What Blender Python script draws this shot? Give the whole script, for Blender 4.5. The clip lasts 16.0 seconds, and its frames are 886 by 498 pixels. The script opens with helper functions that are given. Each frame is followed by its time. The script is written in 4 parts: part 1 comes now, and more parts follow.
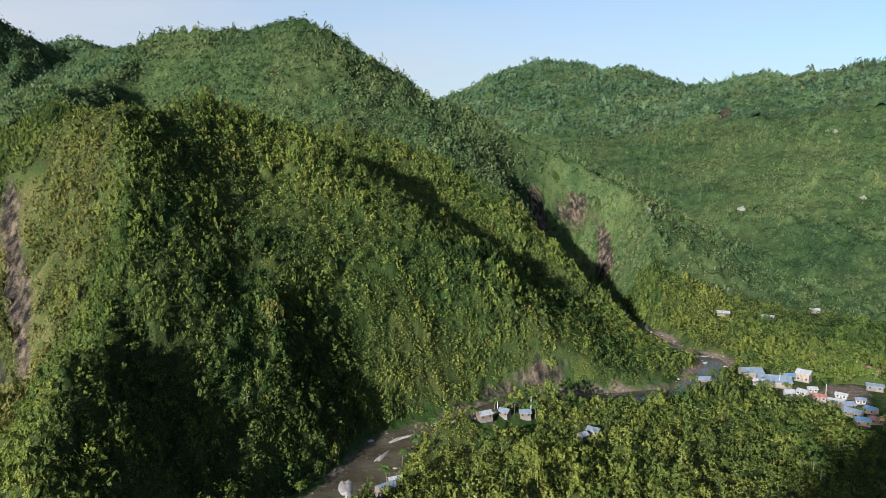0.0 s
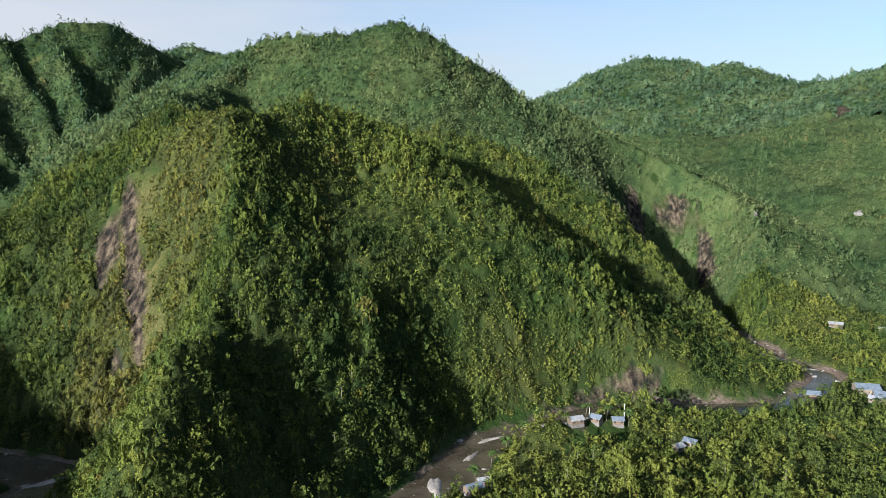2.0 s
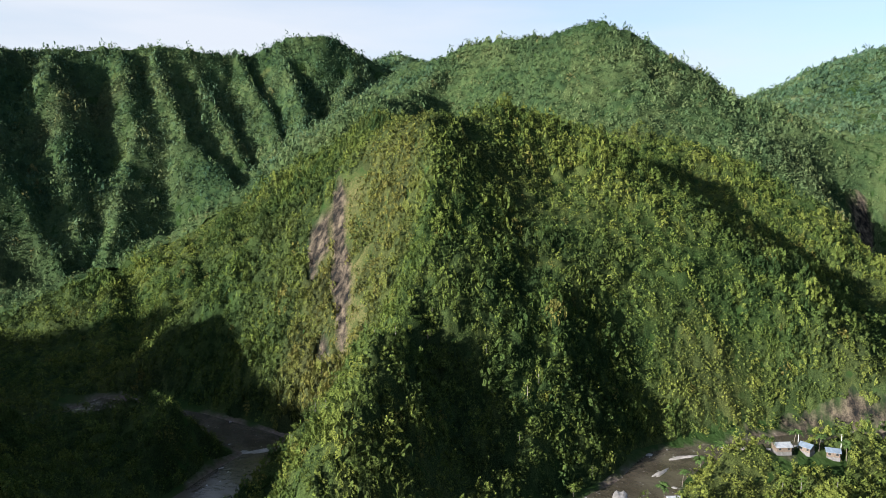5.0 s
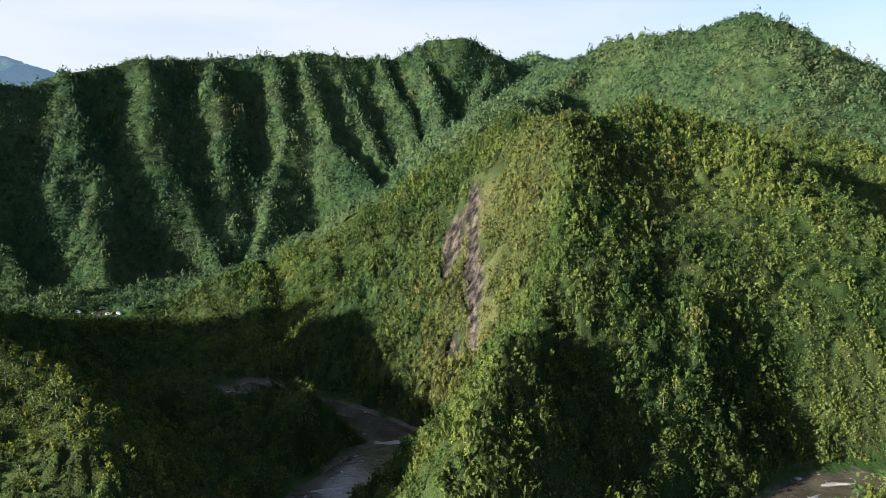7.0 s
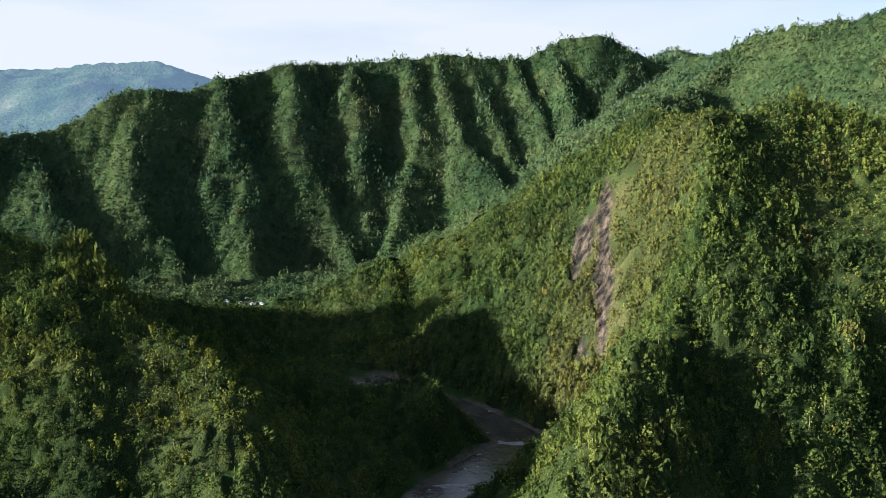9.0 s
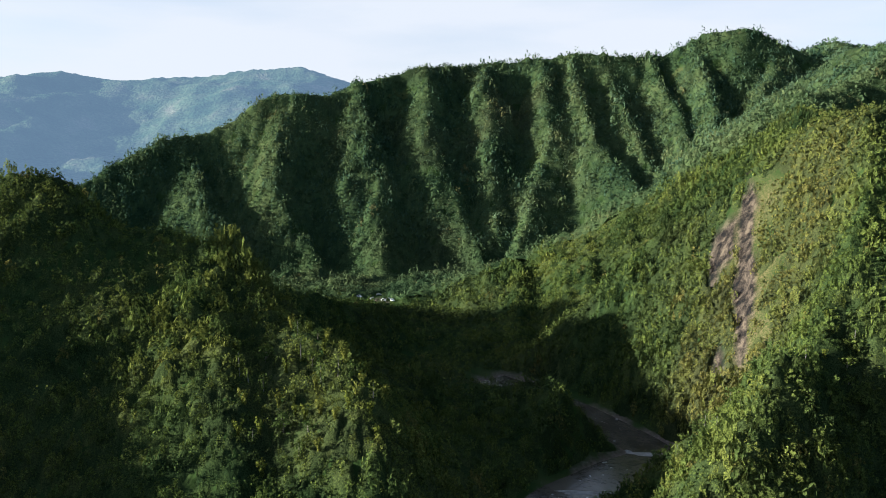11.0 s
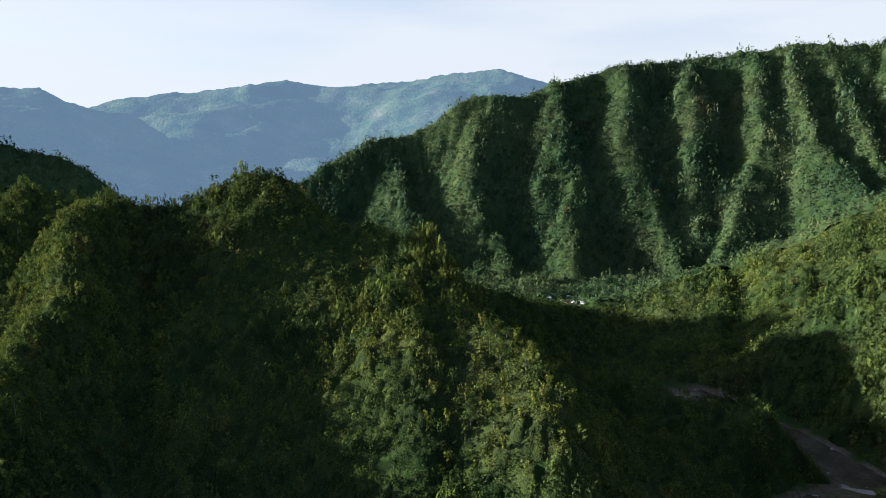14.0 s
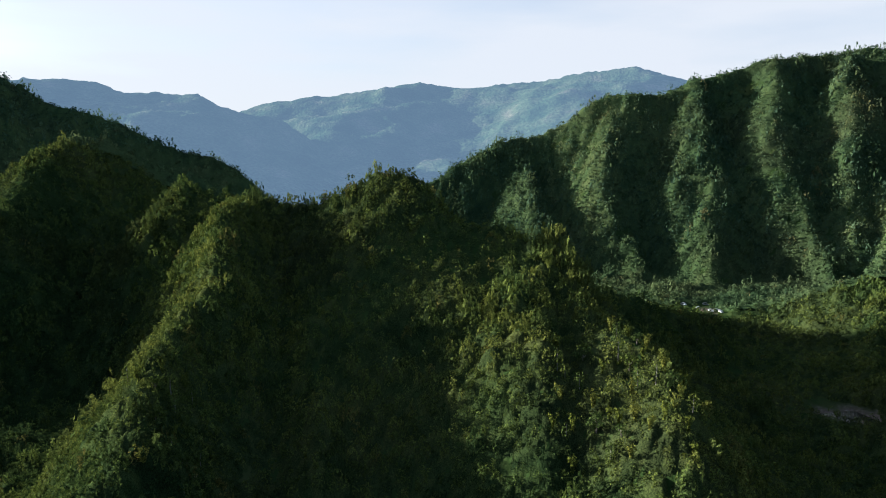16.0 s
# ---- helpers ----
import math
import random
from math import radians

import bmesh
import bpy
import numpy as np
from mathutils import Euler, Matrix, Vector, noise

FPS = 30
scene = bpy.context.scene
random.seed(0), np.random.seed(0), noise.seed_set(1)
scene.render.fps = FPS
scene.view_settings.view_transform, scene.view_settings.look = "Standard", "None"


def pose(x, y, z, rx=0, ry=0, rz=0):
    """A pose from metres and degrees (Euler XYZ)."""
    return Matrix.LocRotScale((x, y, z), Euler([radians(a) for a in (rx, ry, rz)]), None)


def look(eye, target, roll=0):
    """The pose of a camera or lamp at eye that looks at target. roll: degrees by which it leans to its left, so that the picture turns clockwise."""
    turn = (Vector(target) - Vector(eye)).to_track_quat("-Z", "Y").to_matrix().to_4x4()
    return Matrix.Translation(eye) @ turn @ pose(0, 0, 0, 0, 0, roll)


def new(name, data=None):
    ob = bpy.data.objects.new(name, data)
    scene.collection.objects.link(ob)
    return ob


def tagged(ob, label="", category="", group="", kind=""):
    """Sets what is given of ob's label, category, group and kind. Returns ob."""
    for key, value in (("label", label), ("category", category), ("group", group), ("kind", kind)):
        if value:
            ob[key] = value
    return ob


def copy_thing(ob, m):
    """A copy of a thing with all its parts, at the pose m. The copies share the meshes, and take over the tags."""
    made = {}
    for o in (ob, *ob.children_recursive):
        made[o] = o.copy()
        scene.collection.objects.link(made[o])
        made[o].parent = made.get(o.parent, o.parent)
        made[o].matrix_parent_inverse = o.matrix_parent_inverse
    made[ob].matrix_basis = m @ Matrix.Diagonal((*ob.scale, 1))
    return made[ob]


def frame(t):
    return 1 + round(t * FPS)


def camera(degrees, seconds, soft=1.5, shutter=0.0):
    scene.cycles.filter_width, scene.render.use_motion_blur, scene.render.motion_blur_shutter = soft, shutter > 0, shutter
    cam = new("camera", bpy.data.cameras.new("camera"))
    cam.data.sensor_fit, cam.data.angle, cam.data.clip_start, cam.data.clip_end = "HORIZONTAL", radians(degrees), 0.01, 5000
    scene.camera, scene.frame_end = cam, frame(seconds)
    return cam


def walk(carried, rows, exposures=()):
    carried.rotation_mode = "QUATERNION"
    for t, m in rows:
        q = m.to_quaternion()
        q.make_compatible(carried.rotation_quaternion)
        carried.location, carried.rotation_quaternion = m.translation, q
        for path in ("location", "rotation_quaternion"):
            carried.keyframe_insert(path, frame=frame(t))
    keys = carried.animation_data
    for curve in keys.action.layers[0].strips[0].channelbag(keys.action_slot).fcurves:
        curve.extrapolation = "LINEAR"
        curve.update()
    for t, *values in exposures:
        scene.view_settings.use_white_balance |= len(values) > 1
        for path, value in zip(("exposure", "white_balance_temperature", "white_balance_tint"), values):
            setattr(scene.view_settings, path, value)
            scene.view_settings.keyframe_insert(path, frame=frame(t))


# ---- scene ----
# ---------------------------------------------------------------- camera
EYE = (0.0, 0.0, 150.0)
cam = camera(64.3, 16.0, soft=0.95)
# seconds, heading clockwise from +y, tilt
PAN = [(0, 0.0, -7.64), (0.5, -0.71, -7.62), (1, -2.33, -7.6), (1.5, -5.03, -7.58), (2, -7.59, -7.56), (2.5, -10.31, -7.54),
       (3, -12.83, -7.52), (3.5, -15.56, -7.48), (4, -18.08, -7.45), (6.5, -31.34, -7.37), (7, -34.07, -7.37), (7.5, -36.58, -7.38),
       (8, -39.3, -7.38), (8.5, -41.83, -7.36), (9, -44.54, -7.36), (11.5, -57.48, -7.31), (12, -59.98, -7.31), (12.5, -62.68, -7.3),
       (13, -65.19, -7.3), (13.5, -67.91, -7.29), (14, -70.62, -7.27), (14.5, -73.15, -7.27), (15, -75.86, -7.26), (15.5, -78.38, -7.25),
       (16, -81.07, -7.23)]
walk(cam, [(t, pose(*EYE, 90 + tilt, 0, -heading)) for t, heading, tilt in PAN],
     exposures=[(0, 1.48, 5800, 10), (4, 1.74, 5800, 10), (7, 1.87, 5800, 10), (9, 1.86, 5800, 10), (16, 1.78, 5800, 10)])

# ---------------------------------------------------------------- light
SUN_HEADING, SUN_HEIGHT = -150.0, 15.0
world = bpy.data.worlds.new("sky")
scene.world = world
world.use_nodes = True
wn = world.node_tree.nodes
sky = wn.new("ShaderNodeTexSky")
sky.sky_type = "NISHITA"
sky.sun_disc = False
sky.sun_elevation = radians(SUN_HEIGHT)
sky.sun_rotation = radians(SUN_HEADING)
sky.altitude = 300
sky.air_density, sky.dust_density, sky.ozone_density = 1.0, 2.2, 2.0
wl = world.node_tree.links
# a thin veil of high cloud whitens the low western sky
veil_place = wn.new("ShaderNodeTexCoord")
veil_side = wn.new("ShaderNodeVectorMath")
veil_side.operation = "DOT_PRODUCT"
veil_side.inputs[1].default_value = (-0.45, 0.15, -0.8)
wl.new(veil_place.outputs["Generated"], veil_side.inputs[0])
veil_stretch = wn.new("ShaderNodeMapping")
veil_stretch.inputs["Scale"].default_value = (1.6, 1.6, 9.0)
wl.new(veil_place.outputs["Generated"], veil_stretch.inputs["Vector"])
veil_noise = wn.new("ShaderNodeTexNoise")
veil_noise.inputs["Scale"].default_value, veil_noise.inputs["Detail"].default_value = 1.5, 7
wl.new(veil_stretch.outputs[0], veil_noise.inputs["Vector"])
veil_sum = wn.new("ShaderNodeMath")
veil_sum.operation = "MULTIPLY_ADD"
wl.new(veil_noise.outputs[0], veil_sum.inputs[0])
veil_sum.inputs[1].default_value = 0.7
wl.new(veil_side.outputs["Value"], veil_sum.inputs[2])
veil_ramp = wn.new("ShaderNodeValToRGB")
while len(veil_ramp.color_ramp.elements) < 3:
    veil_ramp.color_ramp.elements.new(0.5)
for k, (at, amount) in zip(veil_ramp.color_ramp.elements, [(0.05, 0.1), (0.4, 0.45), (0.7, 0.92)]):
    k.position, k.color = at, (amount, amount, amount, 1)
wl.new(veil_sum.outputs[0], veil_ramp.inputs[0])
veil = wn.new("ShaderNodeMix")
veil.data_type = "RGBA"
wl.new(veil_ramp.outputs[0], veil.inputs[0])
wl.new(sky.outputs[0], veil.inputs[6])
veil.inputs[7].default_value = (4.15, 4.1, 4.05, 1)
wl.new(veil.outputs[2], wn["Background"].inputs[0])
wn["Background"].inputs[1].default_value = 0.062

sun = new("sun", bpy.data.lights.new("sun", "SUN"))
sun.data.energy, sun.data.angle, sun.data.color = 5.0, radians(0.55), (1.0, 0.92, 0.8)
sa, se = radians(SUN_HEADING), radians(SUN_HEIGHT)
sun.matrix_world = look((math.sin(sa) * math.cos(se) * 100, math.cos(sa) * math.cos(se) * 100, math.sin(se) * 100), (0, 0, 0))


# ---------------------------------------------------------------- materials
def material(name, rough=0.8):
    m = bpy.data.materials.new(name)
    m.use_nodes = True
    b = m.node_tree.nodes["Principled BSDF"]
    b.inputs["Roughness"].default_value = rough
    return m, m.node_tree.nodes, m.node_tree.links, b


def ramp(nodes, stops):
    r = nodes.new("ShaderNodeValToRGB")
    e = r.color_ramp.elements
    while len(e) < len(stops):
        e.new(0.5)
    for k, (p, c) in zip(e, stops):
        k.position, k.color = p, (*c, 1)
    return r


def noise_node(nodes, links, scale, detail=4, coord="Object"):
    n = nodes.new("ShaderNodeTexNoise")
    n.inputs["Scale"].default_value, n.inputs["Detail"].default_value = scale, detail
    tc = nodes.new("ShaderNodeTexCoord")
    links.new(tc.outputs[coord], n.inputs["Vector"])
    return n


def mix_node(nodes, links, kind, fac, a, b):
    m = nodes.new("ShaderNodeMix")
    m.data_type, m.blend_type = "RGBA", kind
    for sock, v in ((m.inputs[0], fac), (m.inputs[6], a), (m.inputs[7], b)):
        if hasattr(v, "is_linked"):
            links.new(v, sock)
        else:
            sock.default_value = v
    return m.outputs[2]


def attribute(nodes, name):
    a = nodes.new("ShaderNodeAttribute")
    a.attribute_name = name
    return a.outputs["Fac"]


def foliage(name, stops, patch, translucent=0.2, gaps=1.5):
    """Leaves: colour by tree, broad patches of drier growth, some light through the leaf."""
    m, n, l, b = material(name)
    n.remove(b)
    b = n.new("ShaderNodeBsdfDiffuse")
    r = ramp(n, stops)
    l.new(attribute(n, "tint"), r.inputs[0])
    big = noise_node(n, l, 0.012, 3)
    pr = ramp(n, [(0.45, (0, 0, 0)), (0.72, (1, 1, 1))])
    l.new(big.outputs[0], pr.inputs[0])
    dry = n.new("ShaderNodeMath")
    dry.operation = "MULTIPLY_ADD"
    l.new(pr.outputs[0], dry.inputs[0])
    dry.inputs[1].default_value = 0.2
    l.new(attribute(n, "dry"), dry.inputs[2])
    col = mix_node(n, l, "MIX", dry.outputs[0], r.outputs[0], (*patch, 1))
    fine = noise_node(n, l, 1.7, 4)
    fr = ramp(n, [(0.34, (0.42, 0.45, 0.47)), (0.52, (0.97, 0.97, 0.97)), (0.68, (1.5, 1.45, 1.3))])
    l.new(fine.outputs[0], fr.inputs[0])
    col = mix_node(n, l, "MULTIPLY", 1.0, col, fr.outputs[0])
    l.new(col, b.inputs["Color"])
    bp = n.new("ShaderNodeBump")
    bp.inputs["Strength"].default_value, bp.inputs["Distance"].default_value = 0.35 if 0 < gaps < 1 else 0.8, 0.6
    l.new(fine.outputs[0], bp.inputs["Height"])
    l.new(bp.outputs[0], b.inputs["Normal"])
    t = n.new("ShaderNodeBsdfTranslucent")
    l.new(col, t.inputs[0])
    mx = n.new("ShaderNodeMixShader")
    mx.inputs[0].default_value = translucent
    l.new(b.outputs[0], mx.inputs[1])
    l.new(t.outputs[0], mx.inputs[2])
    if not gaps:  # a closed canopy
        l.new(mx.outputs[0], n["Material Output"].inputs[0])
        return m
    # open gaps between the leaves of a clump
    hole = noise_node(n, l, gaps, 3)
    hr = ramp(n, [(0.44, (1, 1, 1)), (0.47, (0, 0, 0))])
    l.new(hole.outputs[0], hr.inputs[0])
    clear = n.new("ShaderNodeBsdfTransparent")
    cut = n.new("ShaderNodeMixShader")
    l.new(hr.outputs[0], cut.inputs[0])
    l.new(mx.outputs[0], cut.inputs[1])
    l.new(clear.outputs[0], cut.inputs[2])
    l.new(cut.outputs[0], n["Material Output"].inputs[0])
    return m


LEAF = foliage("leaf", [(0.0, (0.023, 0.042, 0.015)), (0.35, (0.05, 0.077, 0.021)), (0.7, (0.084, 0.112, 0.025)), (1.0, (0.122, 0.14, 0.03))],
               (0.148, 0.126, 0.036))
# The farther leaves are paled and blued: distance haze painted into their colour.
LEAF_FAR = foliage("leaf_far_hazed", [(0.0, (0.034, 0.066, 0.04)), (0.5, (0.06, 0.104, 0.057)), (1.0, (0.095, 0.138, 0.07))], (0.13, 0.13, 0.06), 0.25, 0.6)
LEAF_MID = foliage("leaf_mid_hazed", [(0.0, (0.034, 0.06, 0.028)), (0.4, (0.06, 0.094, 0.041)), (0.75, (0.085, 0.118, 0.048)), (1.0, (0.112, 0.135, 0.057))], (0.13, 0.115, 0.046), 0.25, 0.8)
BAMBOO = foliage("bamboo_leaf", [(0.0, (0.07, 0.092, 0.018)), (0.5, (0.11, 0.128, 0.022)), (1.0, (0.142, 0.142, 0.03))], (0.16, 0.135, 0.05))
# Sheet inside the canopy: leaf green darkened to stand for shade between crowns.
GAP_SHADE = foliage("gap_shade", [(0.0, (0.015, 0.027, 0.01)), (0.5, (0.03, 0.047, 0.015)), (1.0, (0.054, 0.068, 0.02))], (0.075, 0.06, 0.028), 0.05, 0)
# Far copy of the gap shade, lifted and blued to match the hazed leaves.
GAP_SHADE_FAR = foliage("gap_shade_far", [(0.0, (0.024, 0.044, 0.019)), (0.5, (0.042, 0.068, 0.026)), (1.0, (0.066, 0.09, 0.034))], (0.08, 0.075, 0.036), 0.05, 0)


def ground_material():
    m, n, l, b = material("undergrowth", 0.9)
    b.inputs["Specular IOR Level"].default_value = 0.0
    a = noise_node(n, l, 0.03, 6)
    g = ramp(n, [(0.3, (0.014, 0.028, 0.008)), (0.5, (0.026, 0.046, 0.013)), (0.7, (0.05, 0.06, 0.022))])
    l.new(a.outputs[0], g.inputs[0])
    s = noise_node(n, l, 0.3, 8)
    mp = n.new("ShaderNodeMapping")
    mp.inputs["Scale"].default_value = (1.0, 1.0, 0.1)
    l.new(s.inputs["Vector"].links[0].from_socket, mp.inputs["Vector"])
    l.new(mp.outputs[0], s.inputs["Vector"])
    rk = ramp(n, [(0.41, (0.01, 0.01, 0.01)), (0.48, (0.028, 0.023, 0.018)), (0.54, (0.052, 0.042, 0.032)), (0.61, (0.1, 0.08, 0.055))])
    s2 = noise_node(n, l, 1.3, 6)
    both = mix_node(n, l, "MIX", 0.3, s.outputs[0], s2.outputs[0])
    l.new(both, rk.inputs[0])
    gs = ramp(n, [(0.38, (0.03, 0.045, 0.013)), (0.5, (0.062, 0.064, 0.022)), (0.62, (0.1, 0.08, 0.04))])
    l.new(s2.outputs[0], gs.inputs[0])
    col = mix_node(n, l, "MIX", attribute(n, "grass"), g.outputs[0], gs.outputs[0])
    col = mix_node(n, l, "MIX", attribute(n, "rock"), col, rk.outputs[0])
    d = noise_node(n, l, 0.5, 6)
    gr = ramp(n, [(0.3, (0.07, 0.052, 0.04)), (0.6, (0.14, 0.11, 0.088)), (0.75, (0.26, 0.23, 0.2))])
    l.new(d.outputs[0], gr.inputs[0])
    col = mix_node(n, l, "MIX", attribute(n, "gravel"), col, gr.outputs[0])
    l.new(col, b.inputs["Base Color"])
    bp = n.new("ShaderNodeBump")
    bp.inputs["Strength"].default_value, bp.inputs["Distance"].default_value = 0.7, 1.5
    l.new(s.outputs[0], bp.inputs["Height"])
    l.new(bp.outputs[0], b.inputs["Normal"])
    return m


GROUND = ground_material()


def water_material():
    m, n, l, b = material("river_water", 0.12)
    a = noise_node(n, l, 0.06, 5)
    r = ramp(n, [(0.35, (0.045, 0.037, 0.026)), (0.65, (0.09, 0.076, 0.055))])
    l.new(a.outputs[0], r.inputs[0])
    w = noise_node(n, l, 0.35, 6)
    foam = ramp(n, [(0.66, (0, 0, 0)), (0.74, (1, 1, 1))])
    l.new(w.outputs[0], foam.inputs[0])
    l.new(mix_node(n, l, "MIX", foam.outputs[0], r.outputs[0], (0.4, 0.39, 0.36, 1)), b.inputs["Base Color"])
    bp = n.new("ShaderNodeBump")
    bp.inputs["Strength"].default_value, bp.inputs["Distance"].default_value = 0.5, 0.5
    l.new(w.outputs[0], bp.inputs["Height"])
    l.new(bp.outputs[0], b.inputs["Normal"])
    return m


WATER = water_material()


# ---------------------------------------------------------------- the land
def plan(heading, d):
    return d * math.sin(radians(heading)), d * math.cos(radians(heading))


def curve(pts, n=8):
    """A smooth line through the points (Catmull-Rom)."""
    p = np.array([pts[0], *pts, pts[-1]], float)
    out = []
    for i in range(1, len(p) - 2):
        for u in np.linspace(0, 1, n, endpoint=False):
            a, b, c, d = p[i - 1:i + 3]
            out.append(0.5 * (2 * b + (c - a) * u + (2 * a - 5 * b + 4 * c - d) * u ** 2 + (3 * b - a - 3 * c + d) * u ** 3))
    return np.array(out + [p[-1]])


def ridge(rows, n=4):
    """Heading, distance and height of a crest's points, as x, y, z."""
    return curve([(*plan(a, d), z) for a, d, z in rows], n)


# crest lines: heading, distance, height; then the fall to either side (metres a metre) and the crest's roundness
CRESTS = {
    "peak_west": ([(-25.4, 1050, 286), (-21.9, 1000, 293), (-19.8, 970, 298), (-15, 930, 305), (-11.2, 900, 313)], 0.72, 6),
    "peak_east": ([(-11.3, 900, 307), (-8.1, 900, 284), (-4.6, 890, 249), (-1.1, 880, 218), (1.8, 870, 204), (5.2, 860, 176),
                   (9.7, 840, 151)], (0.72, 0.7), 6),
    "peak_tail": ([(8.0, 848, 156), (9.7, 840, 138), (10.8, 790, 84), (11.5, 740, 38), (12.0, 690, 2)], (0.6, 0.55), 10),
    "near_crest": ([(-27.3, 450, 169), (-25.5, 462, 172), (-21.9, 495, 175), (-18.5, 520, 182), (-15.9, 535, 181), (-13.3, 545, 175), (-11.1, 550, 165), (-9.6, 552, 154), (-7.6, 575, 143), (-5.6, 615, 130), (-4.5, 680, 138)], (1.15, 1.0), 8),
    "peak_spur": ([(-10.0, 885, 268), (-8.9, 860, 236), (-7.3, 830, 207), (-5.1, 790, 177), (-0.5, 720, 121), (3.5, 670, 84)], (0.7, 1.1), 3),
    "peak_spur_foot": ([(3.5, 670, 82), (6.6, 640, 60), (9.7, 615, 38), (12.2, 590, 14), (14.0, 560, -10)], (0.5, 0.5), 6),
    "landslide_spur": ([(-0.7, 868, 208), (2.9, 835, 141), (6.1, 800, 90), (8.5, 770, 38), (9.9, 740, 4)], (0.6, 1.1), 3),
    "near_west": ([(-26.2, 448, 169), (-25.0, 427, 126), (-25.7, 380, 84), (-28.6, 292, 59), (-33, 262, 40), (-40, 240, 14)], (1.15, 1.35), 5),
    "middle": ([(-21.9, 1000, 289), (-24.5, 880, 240), (-27.1, 780, 212), (-29.7, 740, 196), (-33.3, 730, 165), (-37.9, 720, 125),
                (-42.5, 715, 89), (-47, 715, 62), (-51.4, 715, 38), (-55.6, 710, 20), (-58.2, 700, 11)], 0.95, 6),
    "neck": ([(-27, 455, 168), (-27.6, 560, 172), (-28, 690, 190), (-28.5, 760, 205)], 0.95, 8),
    "fluted": ([(-63.7, 1080, 232), (-61.9, 1090, 259), (-58.6, 1110, 275), (-55.5, 1130, 294), (-52, 1150, 296), (-44.6, 1180, 313),
                (-40.5, 1200, 307), (-37.8, 1220, 314), (-33.4, 1240, 353), (-30.7, 1260, 337), (-28.7, 1290, 314), (-25, 1330, 296)], 1.5, 5),
    "fluted_west": ([(-61.4, 1080, 260), (-63.4, 1070, 237), (-68, 1060, 238), (-72.7, 1050, 191), (-78.1, 1030, 154), (-82.2, 1010, 114),
                     (-88, 990, 60)], 1.4, 5),
    "bump": ([(-29, 1600, 344), (-26.7, 1600, 368), (-24.5, 1600, 346)], 0.5, 20),
    "left_crest": ([(-101.0, 560, 125), (-96.0, 530, 121), (-92.1, 510, 115), (-89.4, 500, 127), (-85.4, 480, 133), (-83.3, 472, 128), (-80.3, 455, 107), (-77.1, 445, 100), (-73.0, 455, 85), (-69.3, 470, 65), (-64.5, 490, 52), (-60.2, 520, 33)], (1.05, 0.95), 5),
    "left_spur": ([(-73.0, 450, 93), (-69.0, 365, 70), (-64.5, 325, 65), (-62.0, 296, 56), (-61.0, 270, 48), (-59.2, 236, 34), (-58.0, 205, 20)], (0.62, 1.15), 4),
    "left_spur_b": ([(-96.0, 530, 121), (-98.0, 480, 112), (-98.7, 440, 96), (-99.6, 400, 83), (-101.9, 370, 74), (-103.6, 330, 65), (-105.0, 300, 57), (-106.4, 270, 50), (-110.4, 225, 42)], (1.35, 1.25), 5),
    "left_spur_d": ([(-80.3, 455, 107), (-76.0, 438, 98), (-73.9, 398, 84), (-73.2, 350, 66), (-72.8, 312, 52), (-72.6, 280, 38), (-72.4, 245, 22), (-72.2, 210, 8)], (0.58, 1.0), 5),
    "left_knob": ([(-84.9, 480, 134), (-82.7, 442, 104), (-81.3, 418, 80), (-80.6, 380, 52)], (0.9, 1.0), 4),
    "left_rib": ([(-91.4, 500, 112), (-91.3, 440, 74), (-91.0, 370, 46), (-90.9, 325, 32), (-90.8, 285, 20)], (1.1, 1.1), 3),
    "left_spur_c": ([(-99.3, 740, 123), (-105.2, 720, 153), (-108.8, 700, 161), (-111.7, 640, 135), (-115.3, 560, 92)], (0.8, 0.9), 7),
    # From -115 outward the hill is out of view, raised to shade the valley.
    "dark_hill": ([(-122, 930, 150), (-119, 985, 232), (-117.4, 1000, 298), (-115.6, 1000, 280), (-112.6, 990, 240), (-110.7, 960, 220), (-107.6, 930, 203), (-104, 890, 174), (-99.3, 850, 147), (-96.9, 800, 122)], 0.9, 8),
    "east_range": ([(-4, 2050, 220), (-0.2, 2000, 261), (1.6, 1950, 288), (3.9, 1950, 332), (5.6, 1900, 349), (7.6, 1850, 375), (10.4, 1850, 373), (12.2, 1850, 354),
                    (14, 1850, 359), (15.2, 1850, 331), (18.1, 1800, 303), (22.4, 1700, 297), (23.9, 1650, 316), (25.7, 1650, 302),
                    (28.6, 1600, 308), (31.5, 1600, 313), (37, 1550, 293), (50, 1500, 280)], 0.4, 12),
    "east_spur": ([(23.9, 1650, 314), (22.9, 1500, 245), (21, 1350, 177), (19.6, 1200, 102), (17.7, 1000, 48), (16.5, 850, 9)], 0.35, 15),
    "east_spur_b": ([(7.6, 1850, 373), (8.8, 1600, 259), (12.3, 1350, 158), (15, 1150, 94)], 0.38, 15),
    "east_spur_c": ([(31.5, 1600, 311), (30.8, 1350, 192), (29.1, 1100, 101), (27.2, 900, 44), (24.8, 700, 12)], 0.35, 15),
    # Unseen hill behind the eye, its crest set to cast shade over the valley.
    "unseen_south_hill": ([(-149, 400, 208), (-152, 402, 224), (-155, 405, 238), (-160, 415, 262), (-170, 430, 300), (180, 470, 310), (150, 600, 300), (120, 700, 260)], 1.6, 6),
}
